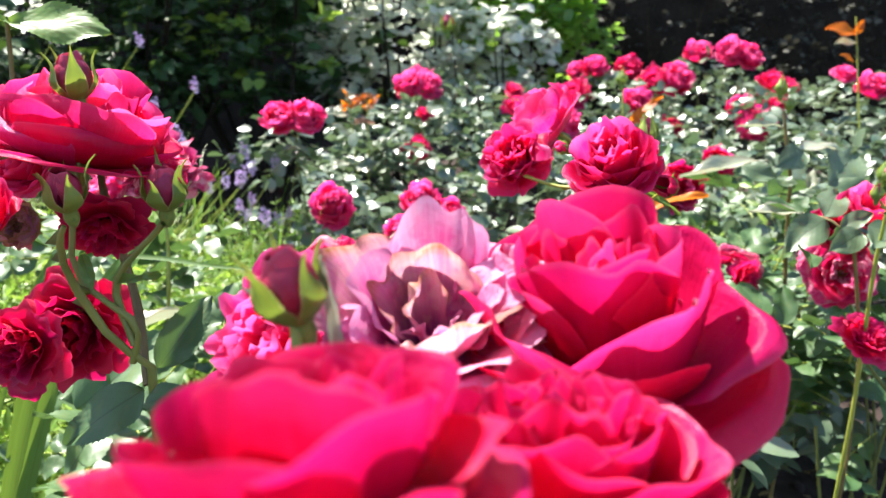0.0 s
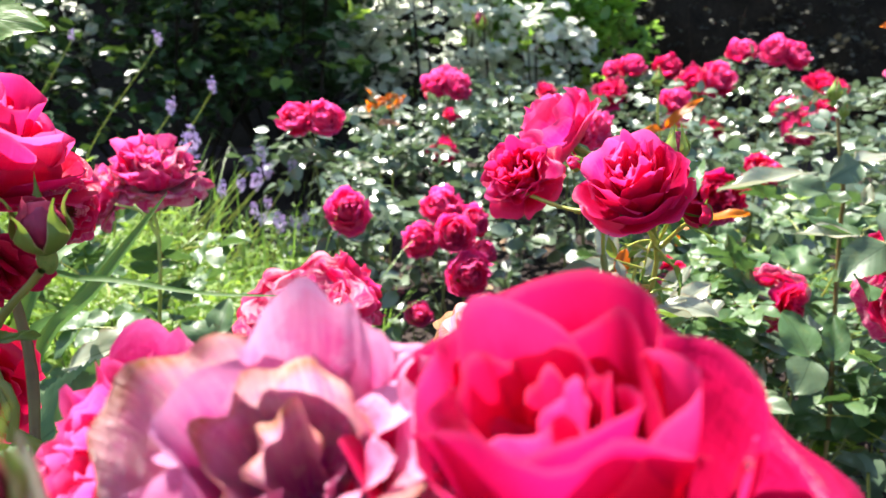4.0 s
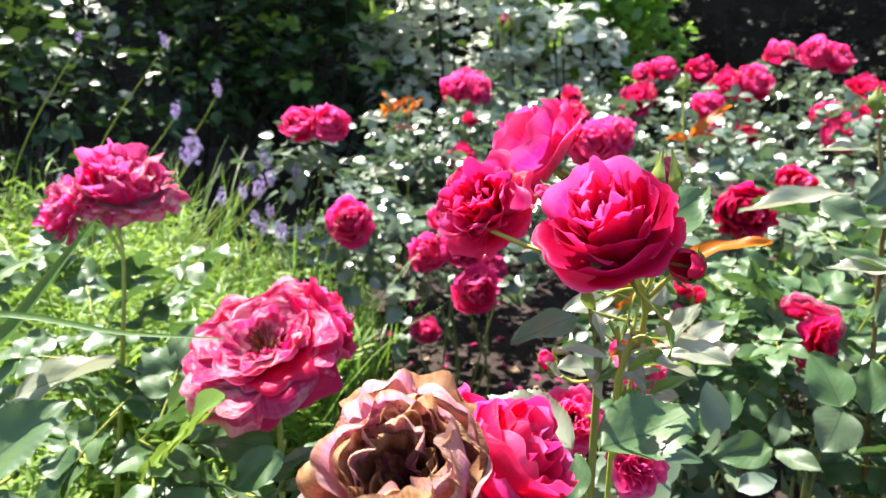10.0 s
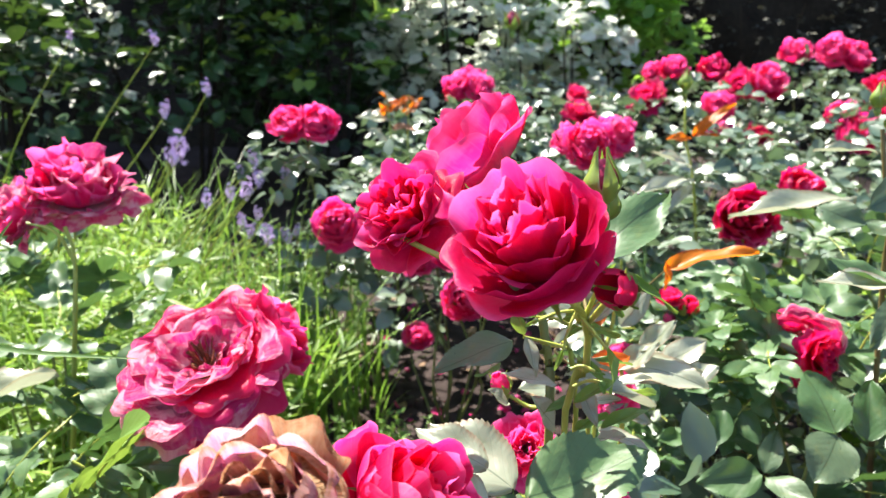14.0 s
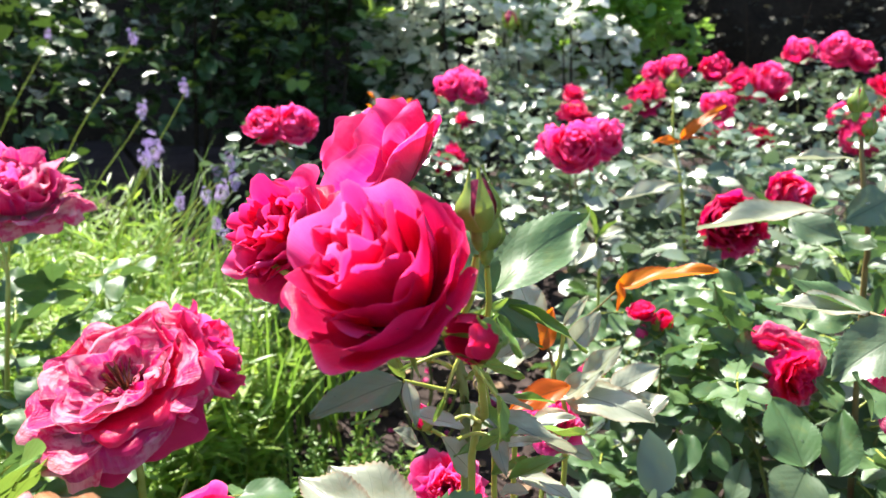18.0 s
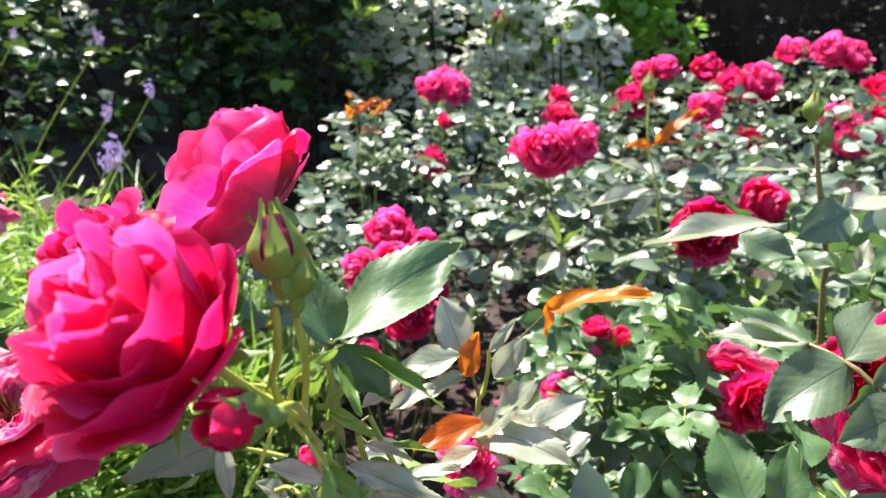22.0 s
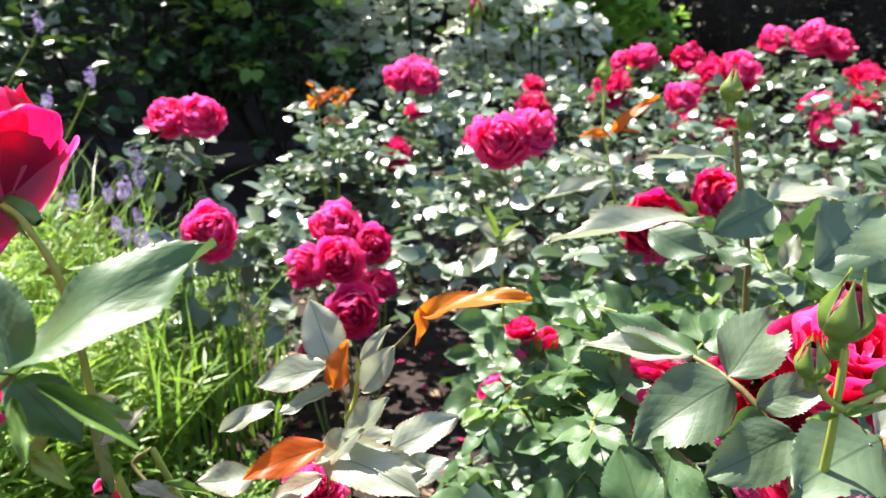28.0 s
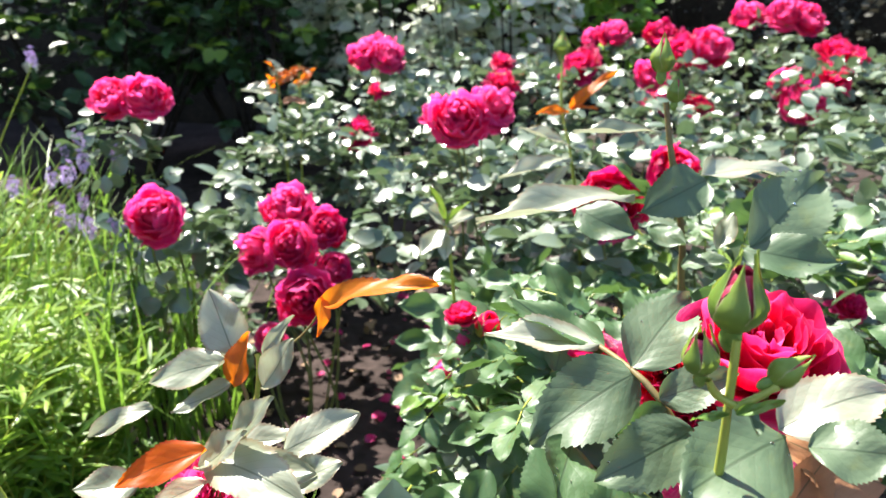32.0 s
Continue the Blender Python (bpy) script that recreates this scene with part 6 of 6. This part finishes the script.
def narrow_greens(at, radius, count, height, label, material, leaf=0.03, width=0.13, per=16, name="leafy_weed"):
    """A clump of upright stalks set with narrow leaves all the way up."""
    ob = thing(name, (*at, 0.0), label, "green plant", "green plants beside the roses")
    pts, ways, sizes = [], [], []
    vs, fs, n = [], [], 0
    for _ in range(count):
        a, r = rng.uniform(0, 6.28), math.sqrt(rng.random())
        x, y = radius[0] * r * math.cos(a), radius[1] * r * math.sin(a)
        h = height * rng.uniform(0.55, 1.1) * (1 - 0.25 * r)
        lean = rng.standard_normal(2) * 0.2 * h
        top = np.array((x + lean[0], y + lean[1], h))
        foot = np.array((x, y, 0.0))
        mid = (foot + top) / 2 - np.array((lean[0], lean[1], 0)) * 0.3
        v, f = tube([foot, mid, top], 0.0013, 0.0006, 3, 6)
        vs.append(v)
        fs.append(f + n)
        n += len(v)
        c = along([foot, mid, top], per)
        for k in range(per // 5, per):
            for s in range(3):
                b = rng.uniform(0, 6.28)
                pts.append(c[k])
                ways.append((math.cos(b), math.sin(b), rng.uniform(0.1, 0.9)))
                sizes.append(leaf * rng.uniform(0.6, 1.25) * (1.05 - 0.45 * k / per))
    tagged(part("stalk_mass", mesh_any("stalk_mass", np.vstack(vs), clean(np.vstack(fs)), STEM_GREEN), ob), kind="stuff")
    tagged(part("leaf_mass", scatter_mesh("leaf_mass", material, np.array(pts), np.array(ways), np.array(sizes), 0.8, width, 4, 0.4), ob), kind="stuff")
    return ob


narrow_greens((-0.62, 1.02), (0.32, 0.2), 190, 0.4, "lush bright green weed with narrow leaves", LEAF_BRIGHT, 0.075, 0.06)
narrow_greens((-0.4, 0.92), (0.14, 0.14), 90, 0.34, "bright green narrow-leaved plant beside the path of soil", LEAF_BRIGHT, 0.07, 0.065)
narrow_greens((-0.95, 1.35), (0.4, 0.25), 170, 0.46, "tall bright green weed before the dark shrub", LEAF_BRIGHT, 0.08, 0.06)
narrow_greens((-0.42, 1.42), (0.24, 0.16), 90, 0.36, "green plant at the foot of the lavender", GRASS, 0.034, 0.09)
narrow_greens((-0.55, 0.62), (0.22, 0.16), 90, 0.3, "low green plant under the faded roses", LEAF_BRIGHT, 0.05, 0.14)
narrow_greens((-0.13, 0.86), (0.13, 0.12), 60, 0.16, "small pale green seedlings on the soil", GRASS, 0.022, 0.16)
narrow_greens((-0.2, 0.62), (0.14, 0.1), 60, 0.2, "small green seedlings under the faded rose", LEAF_BRIGHT, 0.026, 0.2)


def grass_tuft(at, spread, count, height, label):
    ob = thing("grass_tuft", (*at, 0.0), label, "grass", "grass tufts")
    vs, fs, uvs, n = [], [], [], 0
    for each in range(count):
        a = rng.uniform(0, 6.28)
        foot = np.array((rng.uniform(-1, 1) * spread[0], rng.uniform(-1, 1) * spread[1], 0.0))
        h, out = height * rng.uniform(0.5, 1.1), rng.uniform(0.1, 0.75)
        d = np.array((math.cos(a), math.sin(a), 0))
        s = np.array((-d[1], d[0], 0))
        t = np.linspace(0, 1, 7)
        c = foot + np.outer(t ** 1.6 * out * h, d) + np.outer(h * (t - 0.35 * out * t ** 3), (0, 0, 1))
        wd = 0.0028 * (1 - t ** 2) + 0.0002
        v = np.concatenate([c - wd[:, None] * s, c + wd[:, None] * s])
        k = np.arange(6)
        face, uv = np.stack([k, k + 1, k + 8, k + 7], -1), np.stack([np.repeat([0.0, 1.0], 7), np.tile(t, 2)], -1)
        if each < 45:
            part("blade", mesh_of("blade", v, face, GRASS, uv), ob)
            continue
        vs.append(v)
        fs.append(face + n)
        uvs.append(uv)
        n += 14
    tagged(part("grass", mesh_of("grass", np.vstack(vs), np.vstack(fs), GRASS, np.vstack(uvs)), ob), kind="stuff")
    return ob


grass_tuft((-0.6, 1.1), (0.35, 0.25), 420, 0.46, "fine green grass among the weeds")
grass_tuft((-0.3, 1.2), (0.16, 0.16), 120, 0.34, "fine grass beside the lavender")
grass_tuft((-1.0, 1.6), (0.4, 0.25), 300, 0.5, "grass before the dark shrub")
grass_tuft((-0.05, 0.75), (0.18, 0.14), 60, 0.16, "thin grass on the soil")


def long_blade(points, width, label):
    """One broad arching grass blade, creased along its middle."""
    ob = thing("broad_grass", tuple(points[0]), label, "grass blade", "broad grass blades")
    c = along(points, 18) - np.array(points[0])
    t = np.gradient(c, axis=0)
    t /= np.linalg.norm(t, axis=1)[:, None]
    s = np.cross(t, (0.1, -0.6, 0.8))
    s /= np.linalg.norm(s, axis=1)[:, None]
    q = np.cross(s, t)
    k = np.linspace(0, 1, 18)
    wd = width * np.minimum(1, 0.5 + 3 * k) * (1 - k ** 3) + 0.0002
    v = np.concatenate([c - wd[:, None] * s + 0.3 * wd[:, None] * q, c, c + wd[:, None] * s + 0.3 * wd[:, None] * q])
    i = np.arange(17)
    f = np.concatenate([np.stack([i, i + 1, i + 19, i + 18], -1), np.stack([i + 18, i + 19, i + 37, i + 36], -1)])
    uv = np.stack([np.repeat([0.0, 0.5, 1.0], 18), np.tile(k, 3)], -1)
    part("blade", mesh_of("blade", v, f, BLADE, uv), ob)
    return ob


long_blade([(-0.547, 0.410, 0.143), (-0.424, 0.376, 0.458), (-0.357, 0.367, 0.541), (-0.302, 0.386, 0.610)], 0.0085, 'broad green grass blade with pale edge')
long_blade([(-0.557, 0.411, 0.143), (-0.446, 0.397, 0.455), (-0.390, 0.391, 0.513), (-0.354, 0.427, 0.565)], 0.008, 'broad green grass blade in shade')
long_blade([(-0.508, 0.330, 0.295), (-0.398, 0.300, 0.555), (-0.340, 0.321, 0.564), (-0.267, 0.315, 0.554), (-0.201, 0.311, 0.551)], 0.0024, 'thin grass blade arching over the faded rose')
long_blade([(-0.576, 0.442, 0.106), (-0.478, 0.428, 0.417), (-0.433, 0.450, 0.527), (-0.409, 0.507, 0.547)], 0.008, 'broad green grass blade')
long_blade([(-0.387, 0.337, 0.329), (-0.371, 0.317, 0.440), (-0.372, 0.328, 0.475)], 0.005, 'broad upright grass blade')


# ---- rose leaves low in front ----
def leafy_bush(at, centre, radii, count, label, kind="green", length=0.1):
    ob = rose_bush(at, label)
    for k in range(count):
        a, b = rng.uniform(0, 6.28), rng.uniform(0.0, 1.0)
        d = np.array((math.cos(a) * math.sqrt(1 - b * b), math.sin(a) * math.sqrt(1 - b * b), b))
        p = np.array(centre) + d * np.array(radii) * rng.uniform(0.45, 1.0)
        way = d * (1, 1, 0.3) + rng.standard_normal(3) * 0.35
        rose_leaf(ob, kind if rng.random() < 0.95 else "young", p, way, length * rng.uniform(0.75, 1.2), rng.uniform(-0.5, 0.5), k)
    for k in range(5):
        tip = np.array(centre) + rng.standard_normal(3) * np.array(radii) * 0.4
        stem(ob, [(at[0] + rng.uniform(-0.03, 0.03), at[1] + rng.uniform(-0.03, 0.03), -0.02), (np.array((*at, 0)) + tip) / 2, tip], 0.0026, 0.0015, STEM_OLIVE, 4)
    return ob


leafy_bush((-0.34, 0.42), (-0.34, 0.43, 0.32), (0.16, 0.12, 0.16), 34, "green rose leaves under the faded roses")
leafy_bush((-0.52, 0.72), (-0.52, 0.74, 0.34), (0.18, 0.14, 0.15), 30, "rose leaves catching the sun among weeds")
leafy_bush((0.33, 0.55), (0.34, 0.58, 0.33), (0.16, 0.13, 0.18), 40, "dense grey-green rose leaves of the near bed", length=0.085)
leafy_bush((0.25, 0.66), (0.26, 0.67, 0.26), (0.1, 0.09, 0.17), 34, "rose leaves below the copper shoots", length=0.075)
leafy_bush((0.55, 0.85), (0.55, 0.86, 0.34), (0.18, 0.16, 0.16), 34, "grey-green rose leaves along the bed")
leafy_bush((0.32, 0.88), (0.32, 0.88, 0.26), (0.1, 0.12, 0.16), 24, "rose leaves below the magenta cluster")
leafy_bush((-0.12, 0.4), (-0.12, 0.42, 0.22), (0.1, 0.08, 0.1), 10, "rose leaves under the withered rose")
leafy_bush((0.52, 0.45), (0.52, 0.47, 0.33), (0.14, 0.1, 0.18), 26, "grey-green rose leaves at the edge of the bed")
narrow_greens((0.62, 0.78), (0.06, 0.05), 14, 0.5, "bright green weed stalks among the roses", LEAF_BRIGHT, 0.04, 0.2)
leafy_bush((0.42, 0.42), (0.44, 0.44, 0.26), (0.12, 0.09, 0.16), 14, "broad rose leaves near the buds")
